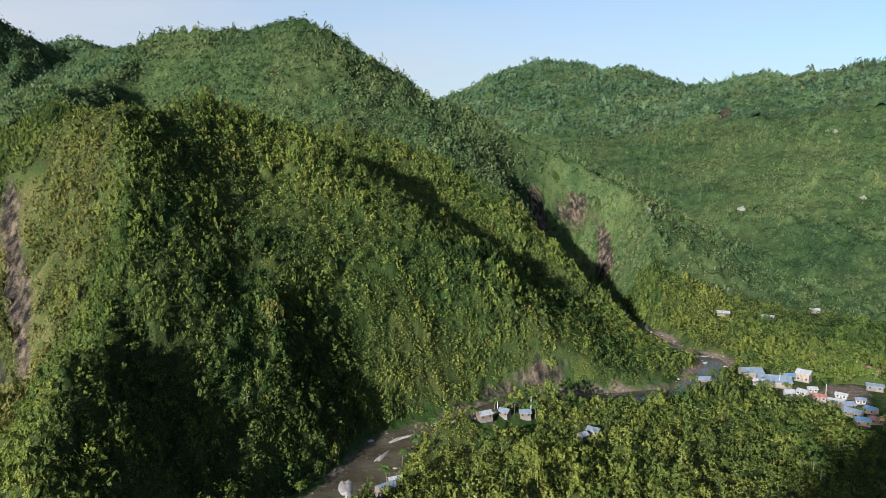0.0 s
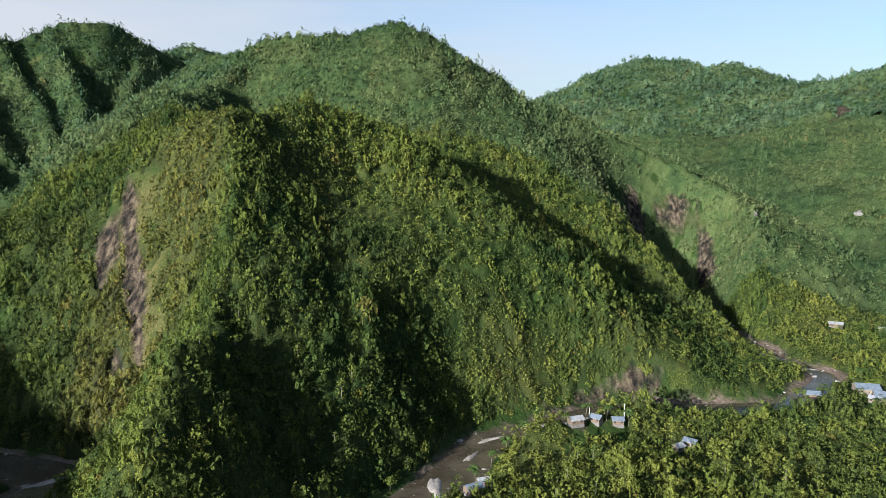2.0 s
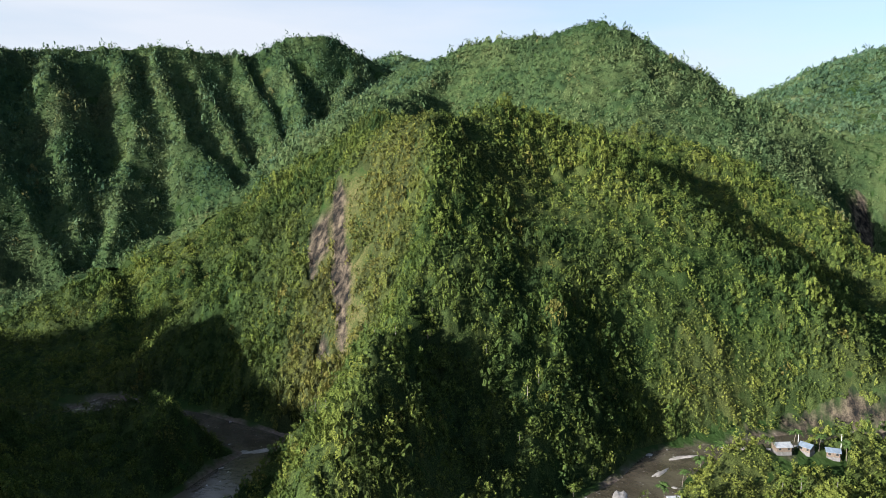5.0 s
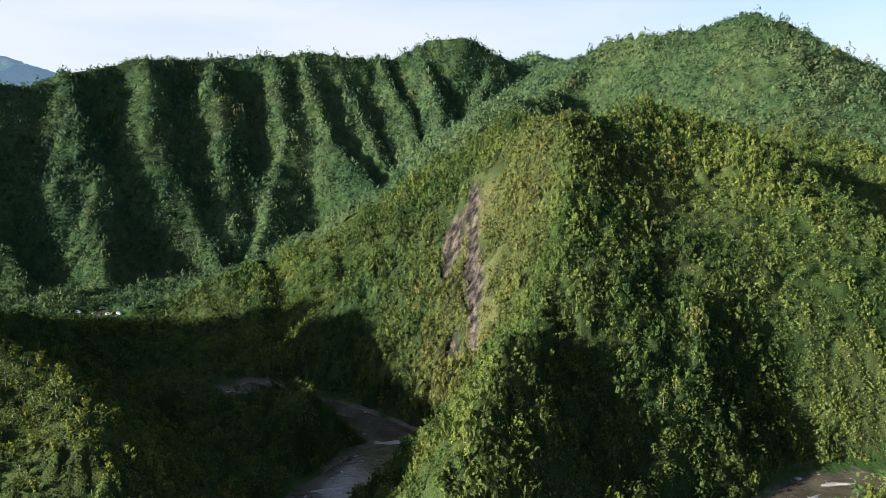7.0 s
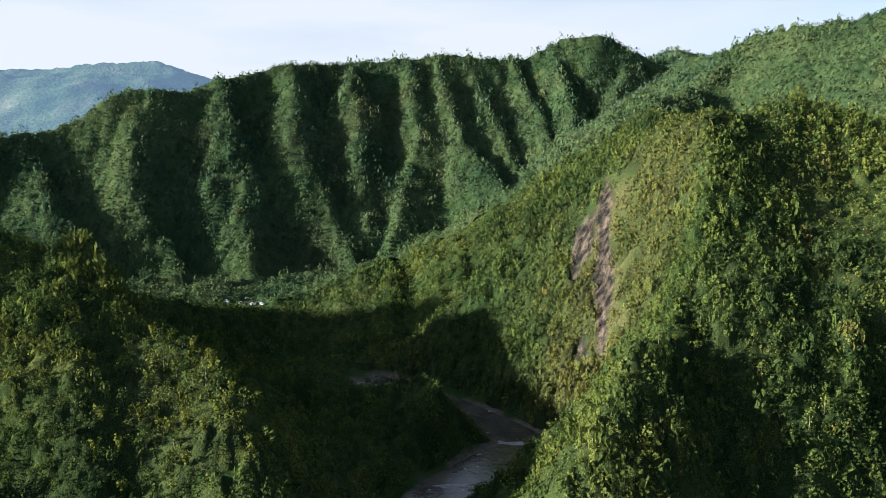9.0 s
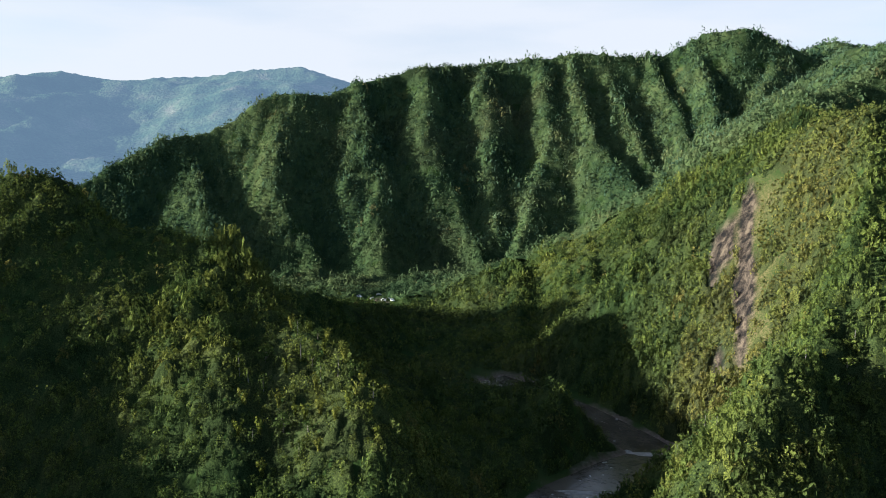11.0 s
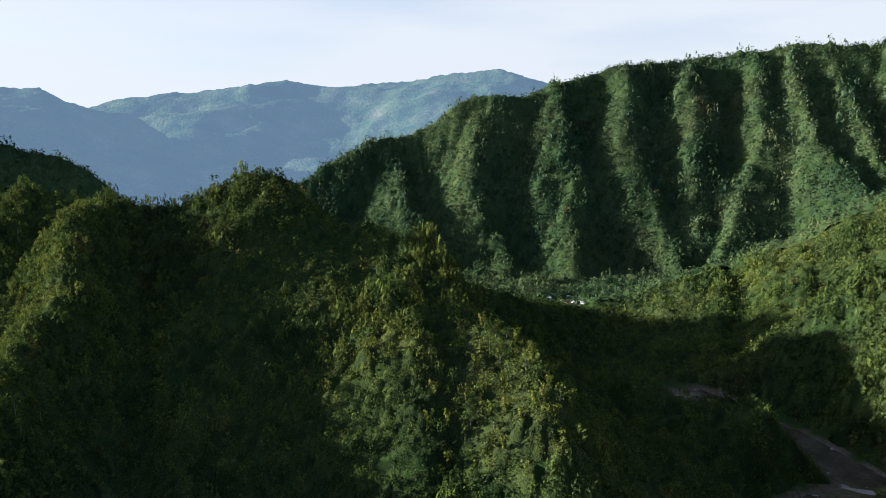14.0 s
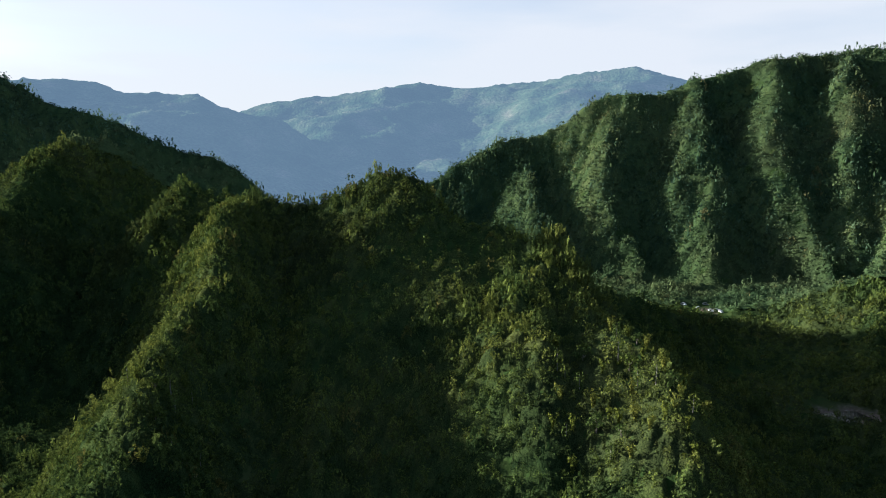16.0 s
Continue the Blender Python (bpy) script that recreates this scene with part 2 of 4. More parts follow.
# spurs of the fluted mountain, from the crest down
FLUTES = [
    [(-75.6, 1040, 167), (-74.4, 987, 131), (-73.9, 926, 88), (-73.0, 879, 56)],
    [(-67.5, 1055, 233), (-68.2, 976, 154), (-67.7, 914, 91), (-66.3, 869, 48), (-65.4, 840, 23)],
    [(-61.7, 1075, 256), (-61.2, 995, 179), (-60.3, 940, 125), (-60.4, 897, 85), (-60.2, 830, 28)],
    [(-56.4, 1100, 283), (-56.1, 1013, 191), (-54.7, 954, 127), (-53.3, 901, 74), (-52.3, 853, 31)],
    [(-51.8, 1125, 291), (-51.3, 1044, 208), (-51.2, 970, 130), (-50.8, 913, 74), (-50.6, 871, 36)],
    [(-47.4, 1150, 301), (-46.4, 1041, 196), (-47.2, 979, 138), (-48.0, 916, 82), (-49.0, 863, 38)],
    [(-45.1, 1170, 307), (-43.7, 1055, 206), (-42.0, 987, 147), (-40.0, 945, 115), (-38.3, 906, 86)],
    [(-42.7, 1190, 308), (-40.5, 1065, 200), (-38.5, 995, 142), (-36.9, 953, 111)],
    [(-39.3, 1215, 313), (-37.4, 1112, 231), (-35.9, 1029, 167)],
    [(-36.0, 1235, 337), (-34.5, 1081, 214), (-34.0, 1028, 174)],
    [(-30.2, 1260, 325), (-30.7, 1165, 260), (-31.1, 1094, 211), (-31.5, 1039, 175)],
]
# ribs of the near hill, from its crest down to the river
RIBS = [
    [(-23.0, 495, 168), (-22.7, 432, 103), (-20.9, 387, 57), (-18.5, 358, 27), (-16.0, 339, 8)],
    [(-17.7, 525, 178), (-17.1, 458, 118), (-15.4, 400, 66), (-13.1, 363, 34), (-11.5, 334, 8)],
    [(-14.5, 535, 175), (-14.2, 472, 122), (-12.8, 426, 84), (-10.7, 387, 51), (-8.4, 354, 23), (-7.1, 334, 8)],
    [(-11.4, 540, 167), (-11.2, 484, 124), (-10.0, 435, 84), (-8.1, 392, 48), (-5.8, 360, 23), (-4.5, 343, 8)],
    [(-9.6, 545, 152), (-7.3, 495, 114), (-4.9, 441, 73), (-3.2, 400, 40), (-1.7, 361, 8)],
    [(-5.6, 640, 124), (-3.6, 560, 90), (-1.7, 486, 58), (0.2, 419, 29), (1.8, 369, 8)],
    [(-2.0, 660, 98), (0.0, 590, 73), (1.9, 505, 48), (3.8, 435, 26), (5.4, 385, 8)],
    [(2.0, 660, 76), (3.6, 600, 59), (5.9, 507, 37), (7.8, 439, 21), (9.3, 400, 8)],
    [(5.5, 640, 58), (6.7, 600, 41), (9.4, 498, 25), (11.6, 450, 15), (13.0, 430, 8)],
]
# fans of small spurs on the slopes: crest and foot anchors (heading, distance, height), their number, side fall
FANS = [
    ([(-31, 735, 180), (-37.9, 715, 122), (-47, 710, 60), (-55, 705, 18)],
     [(-35, 480, 20), (-39, 450, 8), (-46, 480, 6), (-52, 560, 6)], 9, 0.95),
    ([(-20, 970, 285), (-11, 895, 300), (-4.6, 880, 243), (5.2, 850, 170), (12, 815, 128)],
     [(-14, 620, 150), (-6, 620, 125), (0, 630, 95), (9, 670, 25), (15, 690, 5)], 9, 0.7),
]

# the river: heading, distance
RIVER = [(11.5, 760), (12.7, 699), (14.1, 660), (16.7, 598), (18.9, 557), (21.5, 540), (21.3, 507), (19.1, 463), (16.1, 442), (10.2, 420), (5.5, 406),
         (2.2, 384), (-2.1, 364), (-4.5, 352), (-6.5, 318), (-9.3, 296), (-16, 250), (-26, 205), (-38, 208), (-46.5, 280), (-41.5, 326),
         (-37.6, 356), (-38.6, 372), (-41.9, 398), (-44.6, 421), (-48, 445), (-51, 470)]
RIVER_LINE = curve([plan(a, d) for a, d in RIVER], 8)
HALF = 9.0


def narrowing(x, y):
    """The river is narrower above the village: metres to take off its half width."""
    return 5.5 * np.clip((np.hypot(x, y) - 430) / 40, 0, 1) * (np.asarray(x) > 0)


def hashed(ix, iy, seed):
    h = np.sin(ix * 127.1 + iy * 311.7 + seed * 74.7) * 43758.5453
    return h - np.floor(h)


def value_noise(x, y, seed=0):
    ix, iy = np.floor(x), np.floor(y)
    u, v = x - ix, y - iy
    u, v = u * u * (3 - 2 * u), v * v * (3 - 2 * v)
    a = hashed(ix, iy, seed) * (1 - u) + hashed(ix + 1, iy, seed) * u
    b = hashed(ix, iy + 1, seed) * (1 - u) + hashed(ix + 1, iy + 1, seed) * u
    return a * (1 - v) + b * v - 0.5


def fractal(x, y, size, octaves=4, seed=0):
    s = np.zeros_like(x)
    for k in range(octaves):
        s += value_noise(x / size * 2 ** k, y / size * 2 ** k, seed + k) * 0.5 ** k
    return s


def to_line(x, y, line, fall=None):
    """Without fall: the distance to a line. With it: the height of the slopes that fall off a crest."""
    best = np.full(x.shape, -1e9 if fall else 1e9)
    for a, b in zip(line[:-1], line[1:]):
        ab = b[:2] - a[:2]
        u = np.clip(((x - a[0]) * ab[0] + (y - a[1]) * ab[1]) / max(ab @ ab, 1e-6), 0, 1)
        q = np.hypot(x - a[0] - u * ab[0], y - a[1] - u * ab[1])
        if fall:
            slope, rounding = fall
            if isinstance(slope, tuple):  # the fall to the right hand and to the left hand of the line
                slope = np.where(ab[0] * (y - a[1]) - ab[1] * (x - a[0]) < 0, slope[0], slope[1])
            best = np.maximum(best, a[2] + u * (b[2] - a[2]) - slope * (np.hypot(q, rounding) - rounding))
        else:
            best = np.minimum(best, q)
    return best


CREST_LINES = [(ridge(rows), (slope, rounding)) for rows, slope, rounding in CRESTS.values()]
for rows in FLUTES:
    CREST_LINES.append((ridge(rows, 3), (1.2, 3)))
for k, rows in enumerate(RIBS):
    CREST_LINES.append((ridge(rows, 3), (0.75 if k < 4 else 0.65, 3)))


def along(rows, u):
    k = min(int(u * (len(rows) - 1)), len(rows) - 2)
    f = u * (len(rows) - 1) - k
    return [p + (q - p) * f for p, q in zip(rows[k], rows[k + 1])]


fan_rng = random.Random(4)
for top, foot, count, side in FANS:
    for i in range(count):
        u = min(max((i + fan_rng.uniform(0.2, 0.8)) / count, 0), 1)
        (a0, d0, z0), (a1, d1, z1) = along(top, u), along(foot, u)
        p0, p1 = plan(a0, d0), plan(a1 + fan_rng.uniform(-0.6, 0.6), d1)
        cut = fan_rng.uniform(0.0, 0.12)
        CREST_LINES.append((np.array([(p0[0] + (p1[0] - p0[0]) * w + 3 * math.sin(w * 7 + i), p0[1] + (p1[1] - p0[1]) * w,
                                       z0 - fan_rng.uniform(0, 4) + (z1 - z0) * w) for w in np.linspace(cut, 1, 6)]), (side, 3)))


def height(x, y):
    x, y = np.asarray(x, float), np.asarray(y, float)
    wx = x + 10 * fractal(x, y, 60, 3, 11)
    wy = y + 10 * fractal(x, y, 60, 3, 23)
    r = np.hypot(x, y)
    blend = 4.0
    floor = 6 + 8 * fractal(x, y, 120, 3, 5) + np.clip(r - 600, 0, 4000) * 0.02
    total = np.exp(floor / blend)
    for line, fall in CREST_LINES:
        low = min(fall[0]) if isinstance(fall[0], tuple) else fall[0]
        reach = (line[:, 2].max() + 10) / low + fall[1] + 20
        near = np.nonzero((wx > line[:, 0].min() - reach) & (wx < line[:, 0].max() + reach) & (wy > line[:, 1].min() - reach) & (wy < line[:, 1].max() + reach))[0]
        if len(near):
            total[near] += np.exp(np.clip(to_line(wx[near], wy[near], line, fall), -200, 700) / blend)
    z = blend * np.log(total)
    z += np.clip(z / 60, 0, 1) * (8 * fractal(x, y, 60, 4, 31) + 5 * fractal(x, y, 22, 2, 47))
    q = to_line(x, y, RIVER_LINE) + narrowing(x, y)
    bank = -1.6 + np.clip(q - HALF, 0, 1e4) * 0.35 + np.clip(q - HALF - 12, 0, 1e4) * 1.2
    bank = np.where(q < HALF, -1.6, bank)
    return np.minimum(z, bank)


# bare rock: heading, distance of the middle, half length, half width, turn of the long side from +y
BARE = [(-31.6, 428, 46, 3.4, -32), (-33.3, 447, 17, 5, -22), (-33.2, 398, 12, 4, -33), (7.8, 790, 30, 11, 10), (10.9, 828, 16, 20, 0), (12.9, 800, 20, 6, 0),
        (20.7, 914, 12, 3, 20), (21.5, 1390, 60, 11, 30), (22.6, 1480, 30, 9, 25), (1.0, 402, 34, 3, 75), (4.8, 425, 14, 5, 60), (8, 440, 16, 4, 75)]


def grassy(x, y):
    """The open yellow grass beside the western cliff."""
    cx, cy = plan(-31.4, 415)
    c, s = math.cos(radians(-32)), math.sin(radians(-32))
    u, v = (x - cx) * c - (y - cy) * s, (x - cx) * s + (y - cy) * c
    return np.clip((1.15 + 1.5 * fractal(x, y, 22, 3, 66) - np.hypot(u / 13, v / 58)) * 2, 0, 1)


def bareness(x, y):
    b = np.zeros_like(x)
    n = fractal(x, y, 30, 4, 61)
    for a, d, lo, wi, turn in BARE:
        cx, cy = plan(a, d)
        c, s = math.cos(radians(turn)), math.sin(radians(turn))
        v = (x - cx) * s + (y - cy) * c
        u = (x - cx) * c - (y - cy) * s
        b = np.maximum(b, np.clip((1.05 + 1.9 * n - np.sqrt((u / wi) ** 2 + (v / lo) ** 2)) * 3, 0, 1))
    return b


def mesh_from(name, verts, faces, mat, smooth=True, normals=None, **attrs):
    me = bpy.data.meshes.new(name)
    verts, faces = np.asarray(verts, np.float32), np.asarray(faces, np.int32)
    k = faces.shape[1]
    me.vertices.add(len(verts))
    me.vertices.foreach_set("co", verts.ravel())
    me.loops.add(faces.size)
    me.loops.foreach_set("vertex_index", faces.ravel())
    me.polygons.add(len(faces))
    me.polygons.foreach_set("loop_start", np.arange(0, faces.size, k, dtype=np.int32))
    me.update(calc_edges=True)
    me.polygons.foreach_set("use_smooth", np.full(len(faces), smooth))
    for key, vals in attrs.items():
        me.attributes.new(key, "FLOAT", "POINT").data.foreach_set("value", np.asarray(vals, np.float32))
    if normals is not None:
        me.attributes.new("custom_normal", "FLOAT_VECTOR", "POINT").data.foreach_set("vector", np.asarray(normals, np.float32).ravel())
    me.materials.append(mat)
    me.validate()
    return me


# bare earth yards of the village: heading, distance, radius
YARDS = [(28.6, 472, 11), (29.6, 476, 12), (30.8, 486, 15), (31.8, 496, 12), (3.8, 354, 6), (-4.4, 300, 5), (20.5, 590, 12), (-60, 708, 14)]


def build_ground():
    az = np.concatenate([np.arange(-125, 48, 0.33), np.arange(48, 235, 2.5)])
    rad = [0.0, 8, 18]
    while rad[-1] < 4900:
        rad.append(rad[-1] + max(6.0, rad[-1] * 0.016) if rad[-1] < 1400 else rad[-1] * 1.03)
    rad = np.array(rad)
    A, R = np.meshgrid(np.radians(az), rad)
    x, y = (R * np.sin(A)).ravel(), (R * np.cos(A)).ravel()
    z = height(x, y)
    n, k = len(rad), len(az)
    i, j = np.meshgrid(np.arange(n - 1), np.arange(k), indexing="ij")
    j2 = (j + 1) % k
    faces = np.stack([i * k + j, (i + 1) * k + j, (i + 1) * k + j2, i * k + j2], -1).reshape(-1, 4)[:, ::-1]
    q = to_line(x, y, RIVER_LINE) + 0.4 * narrowing(x, y)
    gravel = np.clip((HALF + 7 + 14 * fractal(x, y, 25, 3, 71) - q) / 4, 0, 1)
    for a, d, r in YARDS:
        cx, cy = plan(a, d)
        gravel = np.maximum(gravel, np.clip((r * (1 + 1.2 * fractal(x, y, 18, 3, 77)) - np.hypot(x - cx, y - cy)) / 3, 0, 1))
    me = mesh_from("ground", np.stack([x, y, z], 1), faces, GROUND, rock=bareness(x, y), gravel=gravel, grass=grassy(x, y))
    tagged(new("ground", me), "steep green mountain ground with bare rock and river gravel", "ground", kind="structure")


build_ground()


def build_river():
    line = RIVER_LINE
    t = np.gradient(line, axis=0)
    t /= np.linalg.norm(t, axis=1)[:, None]
    side = np.stack([t[:, 1], -t[:, 0]], 1)
    w = HALF - narrowing(line[:, 0], line[:, 1]) + 3.8  # runs into the banks
    rows = [np.column_stack([line + side * (w * s)[:, None], np.full(len(line), -0.2)]) for s in (-1, -0.5, 0, 0.5, 1)]
    v = np.concatenate(rows)
    n = len(line)
    f = [(k * n + i, k * n + i + 1, (k + 1) * n + i + 1, (k + 1) * n + i) for k in range(4) for i in range(n - 1)]
    tagged(new("water", mesh_from("water", v, f, WATER)), "shallow muddy mountain river with white riffles", "river", kind="structure")


build_river()


# ---------------------------------------------------------------- forest
rng = np.random.default_rng(7)


def leaves(centres, outward, size, squash=0.75):
    """One irregular leaf clump (a quad) at each centre, facing roughly outward: corners and soft normals."""
    n = len(centres)
    nor = outward + rng.normal(0, 0.45 if size < 0.35 else 0.25, (n, 3))
    nor /= np.linalg.norm(nor, axis=1)[:, None]
    a = np.cross(nor, rng.normal(0, 1, (n, 3)))
    a /= np.linalg.norm(a, axis=1)[:, None]
    b = np.cross(nor, a)
    v = np.empty((n, 4, 3))
    for k, (p, q) in enumerate(((1, 0), (0, 1), (-1, 0), (0, -1))):
        s = size * rng.uniform(0.55, 1.25, (n, 1))
        v[:, k] = centres + a * p * s + b * q * s * squash + nor * rng.normal(0, 0.12, (n, 1)) * size
    round_out = centres - (0, 0, 0.7)
    round_out /= np.linalg.norm(round_out, axis=1)[:, None] + 1e-6
    shade = outward * 0.5 + round_out * 0.4 + nor * 0.8
    shade /= np.linalg.norm(shade, axis=1)[:, None]
    return np.concatenate([v, np.repeat(shade[:, None], 4, 1)], 2).reshape(-1, 6)


def sphere_dirs(n, low=-0.35):
    z = rng.uniform(low, 1, n)
    a = rng.uniform(0, 2 * np.pi, n)
    s = np.sqrt(1 - z * z)
    return np.stack([s * np.cos(a), s * np.sin(a), z], 1)


def crown_broad(n, lobes, leaf):
    """A rounded, lobed crown about one unit in radius; its foot is at z = 0."""
    out = []
    for k in range(lobes):
        a = 2 * np.pi * k / lobes + rng.uniform(0, 1)
        off = 0.0 if k == 0 else rng.uniform(0.4, 0.65)
        c = np.array([off * np.cos(a), off * np.sin(a), rng.uniform(0.75, 1.35) if k else 1.45])
        r = rng.uniform(0.42, 0.62)
        d = sphere_dirs(max(3, n // lobes))
        out.append(leaves(c + d * r * rng.uniform(0.75, 1.05, (len(d), 1)) * (1, 1, 0.85), d, leaf))
    return np.concatenate(out)


def crown_tall(n, leaf):
    """A narrow tree hung with climbers."""
    z = rng.uniform(0.05, 2.6, n)
    a = rng.uniform(0, 2 * np.pi, n)
    r = (0.22 + 0.42 * np.sin(np.clip(z / 2.6, 0, 1) * np.pi * 0.85)) * rng.uniform(0.6, 1.1, n)
    c = np.stack([r * np.cos(a), r * np.sin(a), z], 1)
    d = np.stack([np.cos(a), np.sin(a), 0.45 + 0 * a], 1)
    return leaves(c, d, leaf, 1.0)


def crown_bamboo(n, leaf):
    """A clump of arching plumes."""
    out = []
    stems = 7
    for k in range(stems):
        a = 2 * np.pi * k / stems + rng.uniform(-0.4, 0.4)
        lean, top = rng.uniform(0.25, 0.75), rng.uniform(1.9, 2.9)
        u = np.linspace(0.25, 1, max(3, n // stems))
        c = np.stack([np.cos(a) * lean * u ** 2.2, np.sin(a) * lean * u ** 2.2, top * u * (1 - 0.12 * u)], 1)
        d = np.stack([np.cos(a) * np.ones_like(u), np.sin(a) * np.ones_like(u), 0.7 * np.ones_like(u)], 1)
        out.append(leaves(c + rng.normal(0, 0.08, c.shape), d, leaf, 1.25))
    return np.concatenate(out)


def crown_dome(n, leaf, lobes=0):
    """The leafy skin of a round crown: unit radius, unit height, open below."""
    d = sphere_dirs(n, 0.05)
    bulge = rng.uniform(0.72, 1.15, (n, 1))
    if lobes:
        a = np.arctan2(d[:, 1], d[:, 0])
        bulge *= (1 + 0.18 * np.sin(lobes * a + rng.uniform(0, 6)))[:, None]
    return leaves(d * bulge, d, leaf, 0.85)


def crown_lobed(n, lobes, leaf):
    """A crown of several leafy boughs: about unit radius and height."""
    out = []
    for k in range(lobes):
        a = 2 * np.pi * k / (lobes - 1) + rng.uniform(-0.4, 0.4)
        off = 0.0 if k == 0 else rng.uniform(0.45, 0.7)
        c = np.array([off * np.cos(a), off * np.sin(a), 0.75 if k == 0 else rng.uniform(0.2, 0.6)])
        d = sphere_dirs(max(3, n // lobes), -0.1)
        out.append(leaves(c + d * rng.uniform(0.33, 0.5) * rng.uniform(0.85, 1.05, (len(d), 1)), d, leaf))
    return np.concatenate(out)


SETS = {
    "close": [crown_lobed(50, 5, 0.19), crown_lobed(48, 6, 0.2), crown_lobed(44, 4, 0.2), crown_dome(32, 0.22), crown_tall(44, 0.17), crown_bamboo(49, 0.15)],
    "near": [crown_lobed(30, 5, 0.24), crown_lobed(30, 6, 0.25), crown_lobed(28, 4, 0.25), crown_dome(22, 0.28), crown_tall(28, 0.23), crown_bamboo(28, 0.22)],
    "mid": [crown_dome(11, 0.34, 3), crown_dome(10, 0.35), crown_lobed(10, 3, 0.32)],
    "far": [crown_dome(7, 0.52, 3), crown_dome(6, 0.55), crown_dome(6, 0.54, 4)],
}


def stand(ix, iy, spacing):
    """The tree of a cell of the plan: its place, crown radius, crown height and shade of green."""
    x = (ix + 0.5 + 0.85 * (hashed(ix, iy, 1) - 0.5)) * spacing
    y = (iy + 0.5 + 0.85 * (hashed(ix, iy, 2) - 0.5)) * spacing
    grove = fractal(x, y, 45, 3, 83)
    sunlit_floor = np.clip((x + 60) / 40, 0, 1) * np.clip((400 - y) / 30, 0, 1) * np.clip((y - 200) / 40, 0, 1)  # valley floor inside the river bend: bigger crowns, strong sun painted in as tint
    grove = grove + 0.35 * sunlit_floor
    big = hashed(ix, iy, 3)
    r = spacing * (0.48 + 0.5 * big ** 2.5) * (1 + 0.45 * grove)
    h = r * (0.85 + 0.9 * hashed(ix, iy, 4)) * (1 + 0.7 * grove) * (1 - 0.35 * sunlit_floor) + np.where(big > 0.93, 0.5 * r, 0)
    tint = np.clip(0.45 + 0.6 * fractal(x, y, 80, 3, 91) + 0.75 * (hashed(ix, iy, 5) - 0.5) + 0.32 * sunlit_floor, 0, 1)
    return x, y, r, h, tint


def cells(spacing, r0, r1, a0, a1):
    """The cells of a ring sector."""
    g = np.arange(-math.ceil(r1 / spacing), math.ceil(r1 / spacing) + 1)
    ix, iy = [v.ravel().astype(float) for v in np.meshgrid(g, g)]
    x, y = (ix + 0.5) * spacing, (iy + 0.5) * spacing
    r, a = np.hypot(x, y), np.degrees(np.arctan2(x, y))
    keep = (r > r0) & (r <= r1) & (a > a0) & (a < a1)
    return ix[keep], iy[keep]


CLEAR = []  # open places: x, y, radius


def dryness(x, y):
    """Dry yellow growth round the western cliff and on some slopes."""
    cx, cy = plan(-30.0, 420)
    a = np.clip(1.5 - np.hypot((x - cx) / 28, (y - cy) / 60), 0, 0.72)
    cx, cy = plan(-50.5, 1050)
    b = np.clip(1.2 - np.hypot((x - cx) / 30, (y - cy) / 90), 0, 1) * 0.7
    return np.maximum(a, b)


def cover(x, y):
    """Where trees can stand: 1 in the forest, 0 on water, gravel, rock and yards."""
    q = to_line(x, y, RIVER_LINE) + 0.7 * narrowing(x, y)
    c = np.clip((q - HALF - 4.5 - 5 * (fractal(x, y, 20, 2, 19) + 0.5)) / 3, 0, 1) * np.clip(1 - 2.5 * bareness(x, y), 0, 1)
    c *= 1 - 0.55 * grassy(x, y)
    for cx, cy, cr in CLEAR:
        if cr > 2.5:
            c *= np.clip((np.hypot(x - cx, y - cy) - cr) / 2, 0, 1)
    return c


def canopy(name, spacing, radii, a0, a1, step, mat, label):
    """The sheet under the leaf clumps: all the crowns as low domes, in the dark gap colour."""
    az = np.radians(np.arange(a0, a1, step))
    A, R = np.meshgrid(az, radii)
    x, y = (R * np.sin(A)).ravel(), (R * np.cos(A)).ravel()
    x, y = x + rng.normal(0, 0.25, x.shape) * step * 6, y + rng.normal(0, 0.25, x.shape) * step * 6
    top, tint = np.full(x.shape, -0.2), np.full(x.shape, 0.35)
    ix, iy = np.floor(x / spacing), np.floor(y / spacing)
    for dx in (-1, 0, 1):
        for dy in (-1, 0, 1):
            tx, ty, tr, th, tt = stand(ix + dx, iy + dy, spacing)
            u = np.hypot(x - tx, y - ty) / tr
            dome = th * np.sqrt(np.clip(1 - u * u, 0, 1)) * 0.52
            tint = np.where(dome > top, tt, tint)
            top = np.maximum(top, dome)
    c = cover(x, y)
    top = top + rng.normal(0, 0.3, x.shape)
    z = height(x, y) + top * c - 2.2 * (1 - c)
    n, k = len(radii), len(az)
    i, j = [v.ravel() for v in np.meshgrid(np.arange(n - 1), np.arange(k - 1), indexing="ij")]
    f = np.stack([i * k + j, i * k + j + 1, (i + 1) * k + j + 1, (i + 1) * k + j], 1)
    bare = c[f].max(1) < 0.05
    me = mesh_from(name, np.stack([x, y, z], 1), f[~bare], mat, tint=tint, dry=dryness(x, y) * 0.35)
    return tagged(new(name, me), label, "forest", kind="stuff")


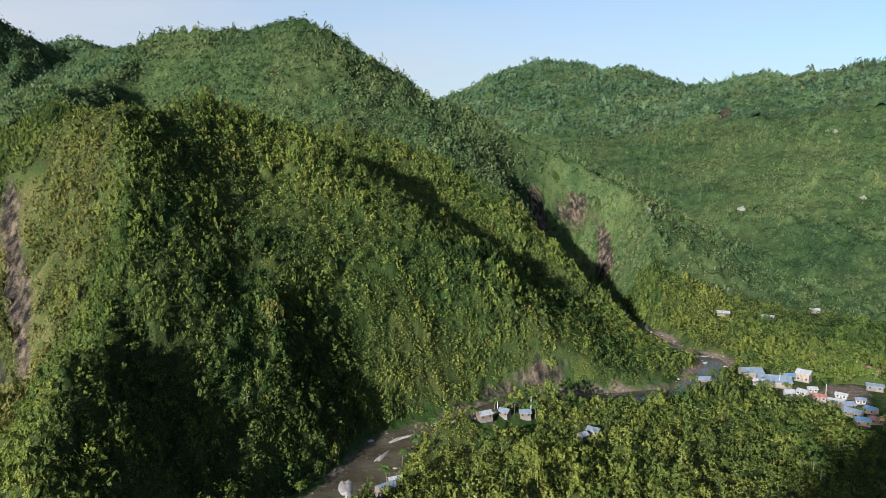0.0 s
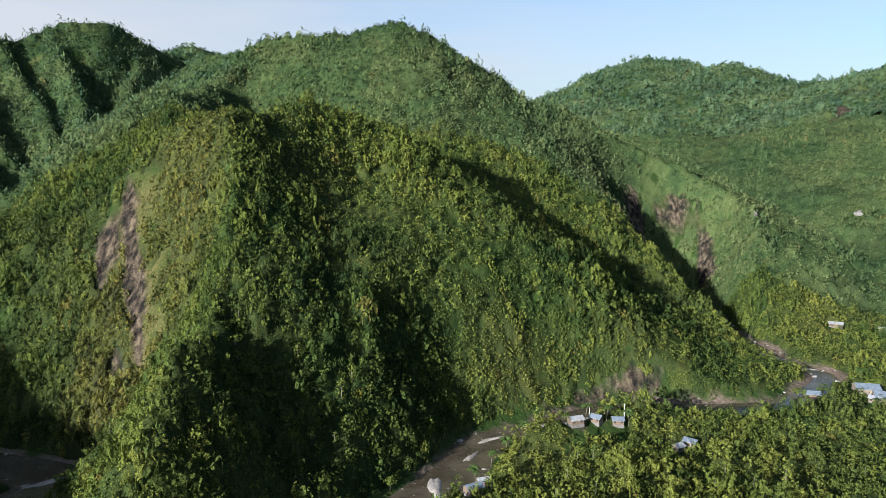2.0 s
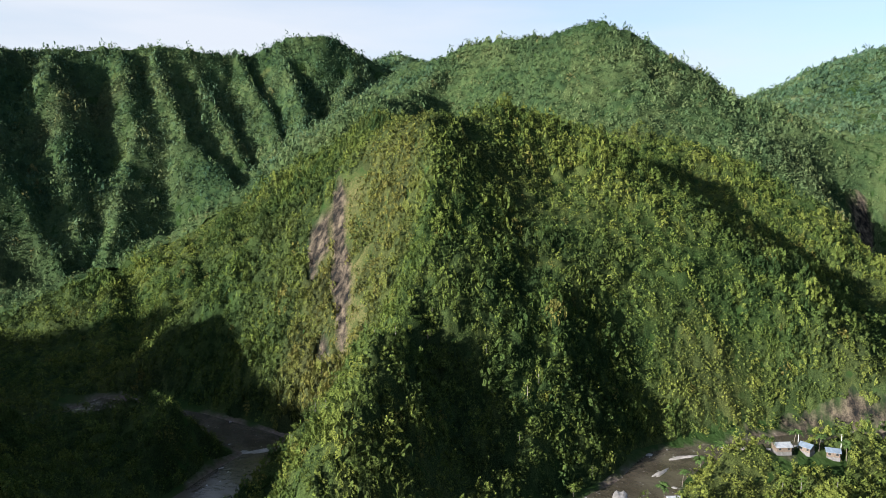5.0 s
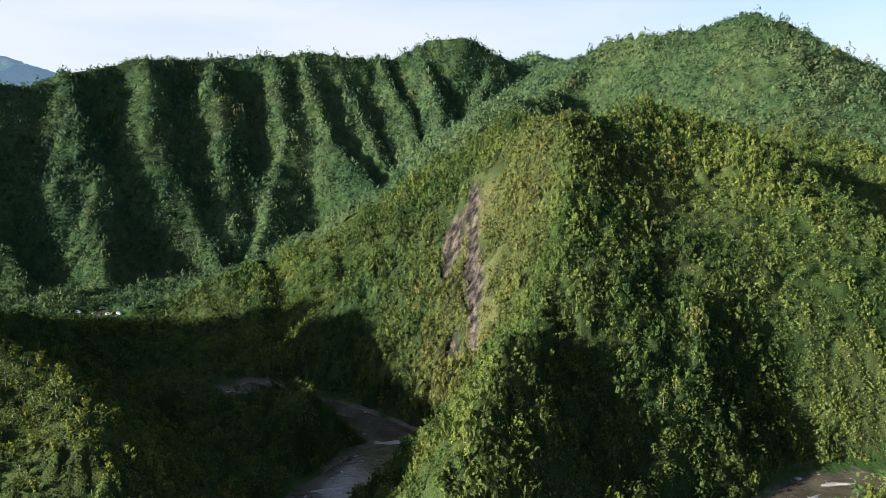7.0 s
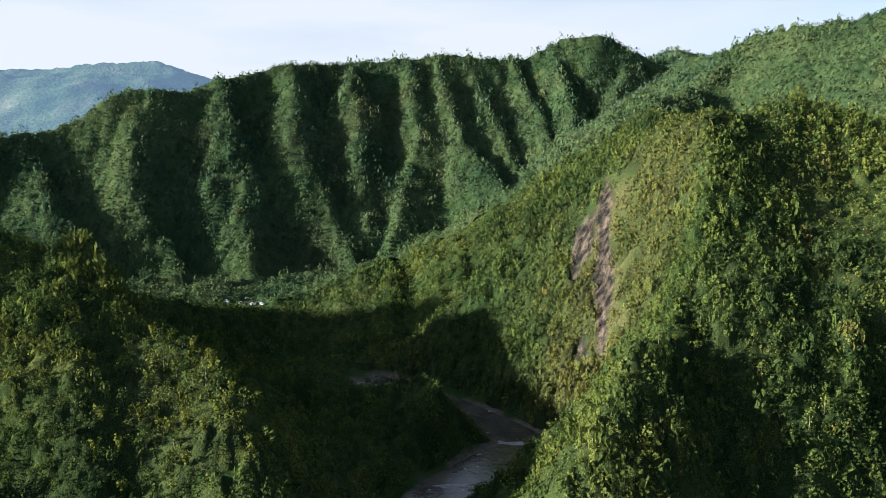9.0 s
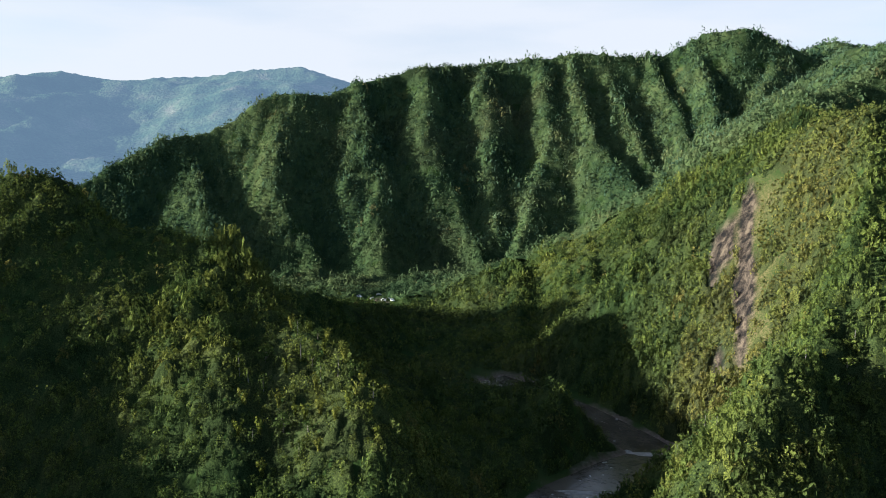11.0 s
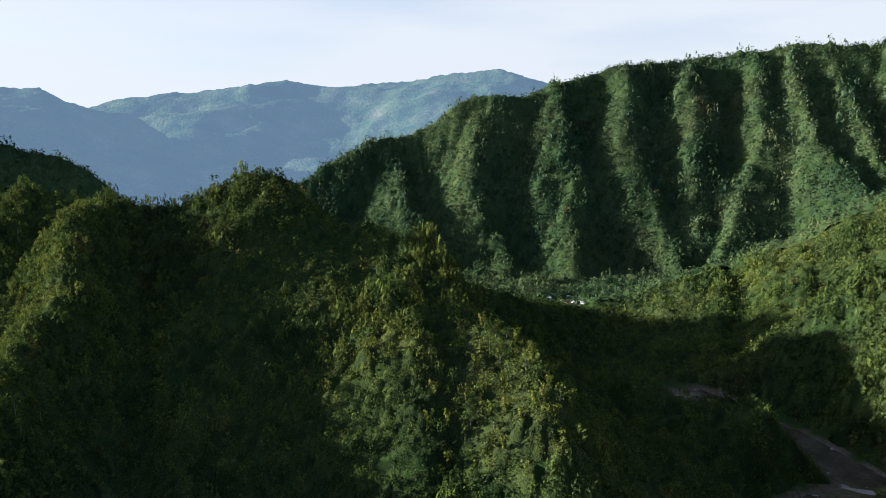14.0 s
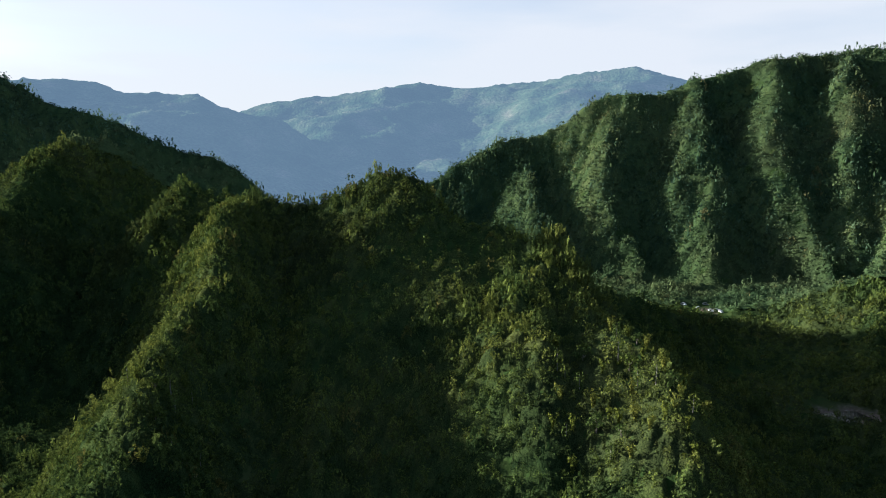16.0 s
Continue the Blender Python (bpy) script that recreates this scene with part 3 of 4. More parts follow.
def forest(name, kind, spacing, r0, r1, mat, a0=-118, a1=42, weights=None, label="", steep=0.0):
    """The leaves of the forest's trees."""
    ix, iy = cells(spacing, r0, r1, a0, a1)
    x, y, size, tall, tint = stand(ix, iy, spacing)
    keep = rng.random(len(x)) < cover(x, y) * 1.7 - 0.35
    for cx, cy, cr in CLEAR:
        keep &= (x - cx) ** 2 + (y - cy) ** 2 > cr * cr
    x, y, size, tall, tint = [v[keep] for v in (x, y, size, tall, tint)]
    z = height(x, y)
    gx, gy = [np.clip(g, -1.6, 1.6) for g in ((height(x + 2, y) - z) / 2, (height(x, y + 2) - z) / 2)]
    if steep:  # only where the slope is steep and the plan's spacing would leave gaps
        x, y, z, size, tall, tint, gx, gy = [v[np.hypot(gx, gy) > steep] for v in (x, y, z, size, tall, tint, gx, gy)]
    protos = SETS[kind]
    w = np.array(weights or [1] * len(protos), float)
    pick = rng.choice(len(protos), len(x), p=w / w.sum())
    spin = rng.uniform(0, 2 * np.pi, len(x))
    dry = dryness(x, y) * rng.uniform(0.3, 1, len(x))
    dry = np.where(rng.random(len(x)) < 0.015, 0.6, dry)
    V, N, T, Dr = [], [], [], []
    for k, p in enumerate(protos):
        m = pick == k
        if not m.any():
            continue
        c, s = np.cos(spin[m])[:, None], np.sin(spin[m])[:, None]
        sz, tl = size[m][:, None], tall[m][:, None]
        slim = p[:, 2].max() > 1.8  # tall trees and bamboo stand upright, round crowns follow the slope
        lift = p[:, 2] * (sz * 0.9 if slim else tl)
        ox, oy = (p[:, 0] * c - p[:, 1] * s) * sz, (p[:, 0] * s + p[:, 1] * c) * sz
        slope = gx[m][:, None] * ox + gy[m][:, None] * oy
        slope = np.repeat(slope.reshape(len(slope), -1, 4).mean(2), 4, axis=1)  # each leaf clump keeps its shape
        oz = lift + (0.0 if slim else 0.85) * slope
        v = np.stack([ox + x[m][:, None], oy + y[m][:, None], oz + z[m][:, None] + 0.7], -1)
        V.append(v.reshape(-1, 3))
        N.append(np.stack([p[:, 3] * c - p[:, 4] * s, p[:, 3] * s + p[:, 4] * c, np.broadcast_to(p[:, 5], v.shape[:2])], -1).reshape(-1, 3))
        T.append(np.repeat(tint[m], len(p)))
        Dr.append(np.repeat(dry[m], len(p)))
    V, N, T, Dr = [np.concatenate(q) for q in (V, N, T, Dr)]
    me = mesh_from(name, V, np.arange(len(V)).reshape(-1, 4), mat, False, N, tint=T, dry=Dr)
    return tagged(new(name, me), label, "forest", kind="stuff")


# ---------------------------------------------------------------- materials of the small things
def plain(name, dark, light, scale, rough=0.8, metal=0.0, bump=0.2):
    m, n, l, b = material(name, rough)
    a = noise_node(n, l, scale, 6)
    dark, light = [tuple(0.72 * c for c in q) for q in (dark, light)]
    r = ramp(n, [(0.3, dark), (0.7, light)])
    l.new(a.outputs[0], r.inputs[0])
    f = noise_node(n, l, scale * 9, 4)
    fr = ramp(n, [(0.3, (0.75, 0.75, 0.75)), (0.7, (1.1, 1.1, 1.1))])
    l.new(f.outputs[0], fr.inputs[0])
    l.new(mix_node(n, l, "MULTIPLY", 1.0, r.outputs[0], fr.outputs[0]), b.inputs["Base Color"])
    b.inputs["Metallic"].default_value = metal
    bp = n.new("ShaderNodeBump")
    bp.inputs["Strength"].default_value, bp.inputs["Distance"].default_value = bump, 0.1
    l.new(f.outputs[0], bp.inputs["Height"])
    l.new(bp.outputs[0], b.inputs["Normal"])
    return m


BARK = plain("bark", (0.09, 0.07, 0.05), (0.22, 0.19, 0.15), 1.5)
PALE_BARK = plain("pale_bark", (0.12, 0.11, 0.09), (0.26, 0.24, 0.2), 1.5)
STONE = plain("river_stone", (0.22, 0.2, 0.18), (0.46, 0.43, 0.4), 0.5, 0.85, 0, 0.5)
PALE_STONE = plain("pale_boulder", (0.13, 0.12, 0.11), (0.24, 0.23, 0.21), 0.4, 0.85, 0, 0.5)
SAND = plain("river_sand", (0.26, 0.23, 0.2), (0.5, 0.46, 0.42), 0.35, 0.95, 0, 0.5)
IRON_BLUE = plain("blue_grey_iron", (0.15, 0.19, 0.24), (0.27, 0.33, 0.4), 0.6, 0.5, 0.1)
IRON_PALE = plain("pale_iron", (0.3, 0.31, 0.32), (0.5, 0.52, 0.54), 0.6, 0.5, 0.1)
IRON_RUST = plain("rusty_red_iron", (0.22, 0.07, 0.05), (0.46, 0.24, 0.2), 0.8, 0.65, 0.1)
IRON_BRIGHT = plain("bright_blue_iron", (0.1, 0.2, 0.32), (0.2, 0.32, 0.45), 0.8, 0.5, 0.1)
PLASTER = plain("weathered_plaster", (0.17, 0.14, 0.11), (0.34, 0.29, 0.23), 0.7)
WHITE_WALL = plain("white_plaster", (0.3, 0.28, 0.25), (0.46, 0.44, 0.41), 0.7)
CONCRETE = plain("concrete", (0.12, 0.11, 0.1), (0.22, 0.21, 0.2), 0.8)
WOOD = plain("old_wood", (0.1, 0.07, 0.05), (0.24, 0.18, 0.13), 2.0)
PANE = plain("dark_pane", (0.02, 0.025, 0.03), (0.04, 0.05, 0.055), 1.0, 0.1)
POLE = plain("white_pole", (0.55, 0.55, 0.53), (0.72, 0.72, 0.7), 2.0, 0.6)
CAR_WHITE = plain("white_car_paint", (0.7, 0.7, 0.69), (0.8, 0.8, 0.79), 1.0, 0.3, 0, 0.0)
CAR_GREY = plain("silver_car_paint", (0.4, 0.42, 0.44), (0.5, 0.52, 0.54), 1.0, 0.3, 0.3, 0.0)
RUBBER = plain("tyre_rubber", (0.02, 0.02, 0.02), (0.035, 0.035, 0.035), 3.0, 0.9)
FROND = foliage("palm_leaf", [(0.0, (0.05, 0.085, 0.025)), (1.0, (0.11, 0.14, 0.04))], (0.16, 0.15, 0.06), 0.2)


def part(name, verts, faces, mat, parent, label="", smooth=False, at=None):
    me = bpy.data.meshes.new(name)
    me.from_pydata([tuple(v) for v in verts], [], [tuple(f) for f in faces])
    me.polygons.foreach_set("use_smooth", np.full(len(me.polygons), smooth))
    me.materials.append(mat)
    ob = new(name, me)
    ob.parent = parent
    if at is not None:
        ob.matrix_basis = at
    if label:
        ob["label"] = label
    return ob


def add_box(v, f, x0, x1, y0, y1, z0, z1):
    i = len(v)
    v += [(x, y, z) for z in (z0, z1) for x, y in ((x0, y0), (x1, y0), (x1, y1), (x0, y1))]
    f += [tuple(i + k for k in q) for q in ((3, 2, 1, 0), (4, 5, 6, 7), (0, 1, 5, 4), (1, 2, 6, 5), (2, 3, 7, 6), (3, 0, 4, 7))]


def box(x0, x1, y0, y1, z0, z1):
    v, f = [], []
    add_box(v, f, x0, x1, y0, y1, z0, z1)
    return v, f


def tube(points, radii, sides=6):
    v, f = [], []
    p = np.array(points, float)
    for k, c in enumerate(p):
        d = p[min(k + 1, len(p) - 1)] - p[max(k - 1, 0)]
        d /= np.linalg.norm(d)
        a = np.cross(d, (0.3, 1, 0.1))
        a /= np.linalg.norm(a)
        b = np.cross(d, a)
        v += [tuple(c + radii[k] * (a * math.cos(t) + b * math.sin(t))) for t in np.linspace(0, 2 * math.pi, sides, endpoint=False)]
        if k:
            f += [((k - 1) * sides + j, (k - 1) * sides + (j + 1) % sides, k * sides + (j + 1) % sides, k * sides + j) for j in range(sides)]
    f.append(tuple(range(len(v) - sides, len(v))))
    return v, f


def ground_z(x, y):
    return float(height(np.array([x]), np.array([y]))[0])


def thing(name, label, category, group=""):
    return tagged(new(name), label, category, group)


def set_at(ob, x, y, turn=0.0, lift=0.0, size=1.0):
    ob.matrix_basis = Matrix.Translation((x, y, ground_z(x, y) + lift)) @ Matrix.Rotation(radians(turn), 4, "Z") @ Matrix.Scale(size, 4)
    return ob


# ---------------------------------------------------------------- single trees
def crown_part(protos, size, mat, parent, tint, name="crown"):
    v = protos[:, :3] * size
    me = mesh_from(name, v, np.arange(len(v)).reshape(-1, 4), mat, False, protos[:, 3:], tint=np.full(len(v), tint), dry=np.zeros(len(v)))
    ob = new(name, me)
    ob.parent = parent
    return ob


def make_tree(kind, tint):
    r = random.Random(kind)
    if kind.startswith("tall"):
        t = thing("tall_tree", "slender tall tree hung with green climbers", "tree", "trees on the lower slopes")
        v, f = tube([(0, 0, -1.5), (0.15, 0.1, 3), (0.1, 0.3, 6.5), (0.3, 0.2, 10)], [0.3, 0.24, 0.18, 0.06])
        part("trunk", v, f, PALE_BARK, t, "pale slender trunk", True)
        crown_part(crown_tall(110, 0.16), 4.2, LEAF, t, tint)
    else:
        t = thing("tree", "rounded broadleaf tree with a lobed green crown", "tree", "trees on the lower slopes")
        v, f = tube([(0, 0, -1.5), (0.1, 0, 2.2), (0.2, 0.1, 4.6)], [0.34, 0.26, 0.14])
        for k in range(4):
            a = k * 1.6 + r.uniform(0, 1)
            n = len(v)
            v2, f2 = tube([(0.1, 0, 2.0 + 0.3 * k), (0.9 * math.cos(a), 0.9 * math.sin(a), 3.6), (2.0 * math.cos(a), 2.0 * math.sin(a), 5.0)], [0.16, 0.11, 0.04], 5)
            v += v2
            f += [tuple(n + q for q in g) for g in f2]
        part("trunk", v, f, BARK, t, "", True)
        crown_part(crown_broad(150, 7, 0.17), 4.2, LEAF, t, tint)
    return t


def make_bamboo(tint):
    t = thing("bamboo_clump", "arching yellow-green bamboo clump", "bamboo", "bamboo on the spur")
    for k in range(7):
        a = k * 0.9
        v, f = tube([(0.2 * math.cos(a), 0.2 * math.sin(a), -1), (0.5 * math.cos(a), 0.5 * math.sin(a), 4), (1.5 * math.cos(a), 1.5 * math.sin(a), 8.0)], [0.09, 0.08, 0.03], 5)
        part("stem", v, f, FROND, t, "", True)
    crown_part(crown_bamboo(170, 0.13), 3.9, BAMBOO, t, tint, "foliage")
    return t


PALM_TOP = (0.9, 0.3, 8.2)


def frond_mesh():
    v, f = [], []
    n = 10
    for k in range(n):
        u = k / (n - 1)
        x, z = 3.3 * u, 1.0 * math.sin(u * 2.4) - 1.6 * u * u
        w = 0.85 * math.sin(math.pi * (0.15 + 0.8 * u)) ** 0.6
        v += [(x, 0, z), (x + 0.45, w, z - 0.4), (x + 0.45, -w, z - 0.4), (x + 0.24, 0, z - 0.02)]
    for k in range(n):
        a = 4 * k
        f += [(a, a + 3, a + 1), (a, a + 2, a + 3)]
        if k < n - 1:
            f += [(a + 3, a + 4, a + 5, a + 1), (a + 3, a + 2, a + 6, a + 4)]
    return v, f


def make_palm():
    t = thing("coconut_palm", "coconut palm with a curved bare trunk", "palm", "palms by the river")
    v, f = tube([(0, 0, -0.8), (0.15, 0, 2.5), (0.45, 0.1, 5.5), PALM_TOP], [0.24, 0.17, 0.14, 0.12])
    part("trunk", v, f, BARK, t, "grey ringed trunk", True)
    v, f = frond_mesh()
    first = part("frond", v, f, FROND, t, "", False)
    for k in range(12):
        m = Matrix.Translation(PALM_TOP) @ Matrix.Rotation(k * 2.4, 4, "Z") @ Matrix.Rotation(radians(-28 + 9 * (k % 5)), 4, "Y")
        ob = first if k == 0 else new("frond", first.data)
        ob.parent = t
        ob.matrix_basis = m
    return t


tree_rng = random.Random(12)
tree_kinds = [make_tree("broad_a", 0.35), make_tree("broad_b", 0.7), make_tree("tall_a", 0.5), make_tree("tall_b", 0.8)]
bamboo_kinds = [make_bamboo(0.4), make_bamboo(0.8)]
SINGLES = []
# stretches with single trees: heading from, to, distance from, to, how many, share of bamboo
STANDS = [(-72, -59, 255, 350, 80, 0.55), (-106, -99, 235, 330, 30, 0.35), (-36, -24, 300, 350, 45, 0.1), (2, 24, 285, 330, 55, 0.1), (-8, 4, 265, 285, 12, 0.2),
          (24, 32, 320, 420, 20, 0.0), (-20, -9, 300, 335, 20, 0.1)]
first_of = {}
for a0, a1, d0, d1, count, share in STANDS:
    for k in range(count):
        x, y = plan(tree_rng.uniform(a0, a1), tree_rng.uniform(d0, d1))
        if to_line(np.array([x]), np.array([y]), RIVER_LINE)[0] < HALF + 6 or any(math.hypot(x - p, y - q) < 5 for p, q in SINGLES):
            continue
        kind = tree_rng.choice(bamboo_kinds) if tree_rng.random() < share else tree_rng.choice(tree_kinds)
        ob = kind if kind.name not in first_of else copy_thing(kind, Matrix())
        first_of[kind.name] = True
        ob.matrix_basis = Matrix.Translation((x, y, ground_z(x, y) - 0.2)) @ Matrix.Rotation(tree_rng.uniform(0, 6.28), 4, "Z") @ Matrix.Scale(tree_rng.uniform(0.7, 1.15), 4)
        SINGLES.append((x, y))

x, y = plan(-90.7, 507)  # a lone dark tree on the saddle
ob = copy_thing(tree_kinds[0], Matrix())
ob.matrix_basis = Matrix.Translation((x, y, ground_z(x, y) + 2.0)) @ Matrix.Scale(0.95, 4)
palm = make_palm()
PALMS = [(-3.5, 326), (-2.2, 336), (-0.5, 342), (2.6, 352), (4.3, 357), (6.0, 364), (7.8, 368), (24.0, 512), (26.8, 520), (28.5, 546), (29.5, 530), (-4.8, 305)]
for k, (a, d) in enumerate(PALMS):
    ob = palm if k == 0 else copy_thing(palm, Matrix())
    set_at(ob, *plan(a, d), k * 77, 0, 0.85 + 0.3 * ((k * 7) % 5) / 5)


# ---------------------------------------------------------------- houses
def make_house(w, d, h, rise, roof, wall, label, hip=False):
    """A small house, its long side along x, standing on a low footing."""
    t = thing("house", label, "house", "houses of the valley village")
    a, b = w / 2, d / 2
    part("footing", *box(-a - 0.15, a + 0.15, -b - 0.15, b + 0.15, -1.5, 0.25), CONCRETE, t)
    v, f = box(-a, a, -b, b, 0.25, h)
    if not hip:
        v += [(-a, 0, h + rise - 0.1), (a, 0, h + rise - 0.1)]
        f += [(4, 7, 8), (5, 9, 6)]
    part("wall", v, f, wall, t)
    o, th, ribs = 0.6, 0.1, max(6, int(w / 0.9))
    if hip:
        r = max(a - b, 0.3)
        v = [(-a - o, -b - o, h - 0.1), (a + o, -b - o, h - 0.1), (a + o, b + o, h - 0.1), (-a - o, b + o, h - 0.1), (-r, 0, h + rise), (r, 0, h + rise)]
        v += [(x, y, z - th) for x, y, z in v[:4]]
        f = [(0, 1, 5, 4), (1, 2, 5), (2, 3, 4, 5), (3, 0, 4), (0, 6, 7, 1), (1, 7, 8, 2), (2, 8, 9, 3), (3, 9, 6, 0), (9, 8, 7, 6)]
        part("roof", v, f, roof, t, "hipped metal roof")
        part("ridge_cap", *box(-r - 0.2, r + 0.2, -0.15, 0.15, h + rise - 0.02, h + rise + 0.08), roof, t)
    else:
        drop = rise * o / b
        for side in (-1, 1):
            v, f = [], []
            for k in range(ribs * 2 + 1):
                x = -a - o + (w + 2 * o) * k / (ribs * 2)
                up = 0.06 if k % 2 else 0.0
                v += [(x, 0.0, h + rise + up), (x, side * (b + o), h - drop + up), (x, side * (b + o), h - drop + up - th), (x, 0.0, h + rise + up - th)]
            for k in range(ribs * 2):
                i, j = 4 * k, 4 * k + 4
                f += [(i, i + 1, j + 1, j), (i + 1, i + 2, j + 2, j + 1), (i + 2, i + 3, j + 3, j + 2)]
            part("roof_slope", v, f, roof, t, "corrugated iron sheets")
        part("ridge_cap", *box(-a - o, a + o, -0.16, 0.16, h + rise + 0.03, h + rise + 0.12), roof, t)
    part("door", *box(-0.45, 0.45, -b - 0.06, -b + 0.02, 0.25, 2.25), WOOD, t, "plank door")
    for x in (-a * 0.6, a * 0.6):
        win = part("window", *box(x - 0.6, x + 0.6, -b - 0.05, -b + 0.02, 1.0, 2.1), WOOD, t)
        part("pane", *box(x - 0.5, x + 0.5, -b - 0.065, -b - 0.052, 1.1, 2.0), PANE, win)
    return t


HOUSES = [
    # heading, distance, turn, width, depth, wall height, rise, roof, wall, hip, label
    (24.3, 494, 20, 13, 10, 3.2, 2.0, IRON_BLUE, PLASTER, False, "long house under a blue-grey corrugated roof"),
    (25.9, 482, 12, 19, 13, 3.4, 2.6, IRON_BLUE, PLASTER, False, "long village hall under a pale blue corrugated roof"),
    (27.9, 498, -15, 8, 7, 5.4, 1.6, IRON_PALE, PLASTER, False, "two-storey tan house with a pale iron roof"),
    (32.0, 538, -10, 12, 9, 3.4, 2.6, IRON_RUST, WHITE_WALL, True, "white house with a faded red hipped roof"),
    (32.4, 505, 5, 9, 6, 3.0, 0.8, IRON_BLUE, CONCRETE, False, "low open shed with a grey roof"),
    (27.0, 464, 25, 5, 4.5, 3.0, 1.1, IRON_PALE, WHITE_WALL, False, "small whitewashed house with a pale roof"),
    (27.9, 470, -30, 5.5, 4.5, 2.8, 1.0, IRON_PALE, WHITE_WALL, False, "small whitewashed house beside the yard"),
    (29.0, 466, 10, 6.5, 5, 2.8, 1.1, IRON_RUST, PLASTER, False, "small house with a rusty iron roof"),
    (30.1, 464, 0, 8, 5, 2.8, 1.0, IRON_PALE, PLASTER, False, "house with a bright pale iron roof"),
    (30.8, 462, 40, 7, 5.5, 2.9, 1.2, IRON_BLUE, WOOD, False, "wooden house with a blue-grey roof"),
    (31.2, 452, -20, 9, 6, 2.9, 1.3, IRON_BLUE, PLASTER, False, "wide house with a blue-grey roof"),
    (31.8, 441, 15, 7, 6, 2.9, 1.2, IRON_BRIGHT, WOOD, False, "wooden house with a bright blue roof"),
    (24.9, 476, -12, 6, 5, 2.8, 1.0, IRON_PALE, WOOD, False, "small hut with a pale iron roof by the hall"),
    (26.9, 496, 30, 7, 5, 2.8, 1.1, IRON_BRIGHT, WOOD, False, "small house with a bright blue iron roof"),
    (28.5, 478, 20, 5, 3.5, 2.6, 0.8, IRON_PALE, WHITE_WALL, False, "white shed at the edge of the yard"),
    (30.4, 476, -8, 6, 3.5, 2.6, 0.8, IRON_PALE, WHITE_WALL, False, "long white shed in the yard"),
    (31.6, 474, 12, 5, 4, 2.6, 0.9, IRON_BLUE, WHITE_WALL, False, "white hut with a grey-blue roof in the yard"),
    (32.3, 462, -30, 6, 5, 2.8, 1.1, IRON_BRIGHT, PLASTER, False, "small plastered house with a blue iron roof"),
    (32.6, 448, 25, 6.5, 5, 2.8, 1.1, IRON_RUST, WOOD, False, "wooden house with a rusty iron roof"),
    (20.9, 488, 15, 9, 5.5, 2.9, 1.3, IRON_BLUE, WOOD, False, "lone house with a pale blue roof among trees"),
    (22.1, 656, 5, 10, 6, 2.8, 1.1, IRON_PALE, WOOD, False, "farmhouse with a pale roof on the far bank"),
    (25.2, 664, -5, 10, 5, 2.8, 0.9, IRON_PALE, WOOD, False, "long hut with a pale roof on the far bank"),
    (28.3, 708, 12, 7, 5, 2.8, 1.0, IRON_PALE, WOOD, False, "hut with a pale roof on the upper bank"),
    (3.5, 352, 30, 7, 5, 2.8, 1.1, IRON_PALE, WOOD, False, "riverside hut with a white metal roof"),
    (5.2, 360, -25, 5, 4.5, 2.8, 1.1, IRON_BLUE, WOOD, False, "riverside hut with a grey roof"),
    (6.9, 366, 10, 5.5, 4.5, 2.8, 1.0, IRON_BLUE, WOOD, False, "riverside hut with a pale blue roof"),
    (11.7, 358, 50, 4.5, 4, 2.8, 1.0, IRON_PALE, PLASTER, False, "small hut with a pale roof in the trees"),
    (12.6, 366, -20, 6, 4.5, 2.8, 1.1, IRON_BLUE, PLASTER, False, "small yellowish house with a grey roof in the trees"),
    (-4.1, 303, 20, 5.5, 4.5, 2.8, 1.0, IRON_PALE, WOOD, False, "hut with a pale roof above the river bank"),
    (-5.0, 287, 35, 7, 5, 2.8, 1.2, IRON_BLUE, WOOD, False, "hut with a blue-grey roof above the river bank"),
]
for a, d, turn, w, dp, h, rise, roof, wall, hip, label in HOUSES:
    x, y = plan(a, d)
    set_at(make_house(w, dp, h, rise, roof, wall, label, hip), x, y, turn - a, 0.3)
    CLEAR.append((x, y, max(w, dp) * 0.5 + 2.6))
    CLEAR.append((*plan(a, d - max(w, dp) * 0.5 - 4), 4.5 if d < 400 else 2.6))
for a, d, r in [(28.6, 474, 12), (29.6, 476, 12), (30.8, 486, 14), (31.6, 496, 13), (26.5, 472, 8), (32.5, 480, 12)]:
    CLEAR.append((*plan(a, d), r))


# garden trees between the houses: heading, distance, size
for k, (a, d, size) in enumerate([(25.0, 466, 0.8), (26.8, 474, 0.75), (26.9, 484, 0.6), (28.9, 500, 0.95), (30.2, 508, 0.9), (31.0, 522, 1.1), (30.0, 455, 0.8), (25.1, 507, 0.9), (26.8, 508, 1.0),
                                  (29.0, 516, 1.0), (27.9, 512, 0.9), (31.6, 456, 0.7), (29.5, 470, 0.55), (20.0, 484, 0.9), (21.6, 494, 1.0), (22.6, 488, 1.0)]):
    x, y = plan(a, d)
    ob = copy_thing(tree_kinds[k % 2], Matrix())
    ob.matrix_basis = Matrix.Translation((x, y, ground_z(x, y) - 0.2)) @ Matrix.Rotation(k * 1.3, 4, "Z") @ Matrix.Scale(size, 4)


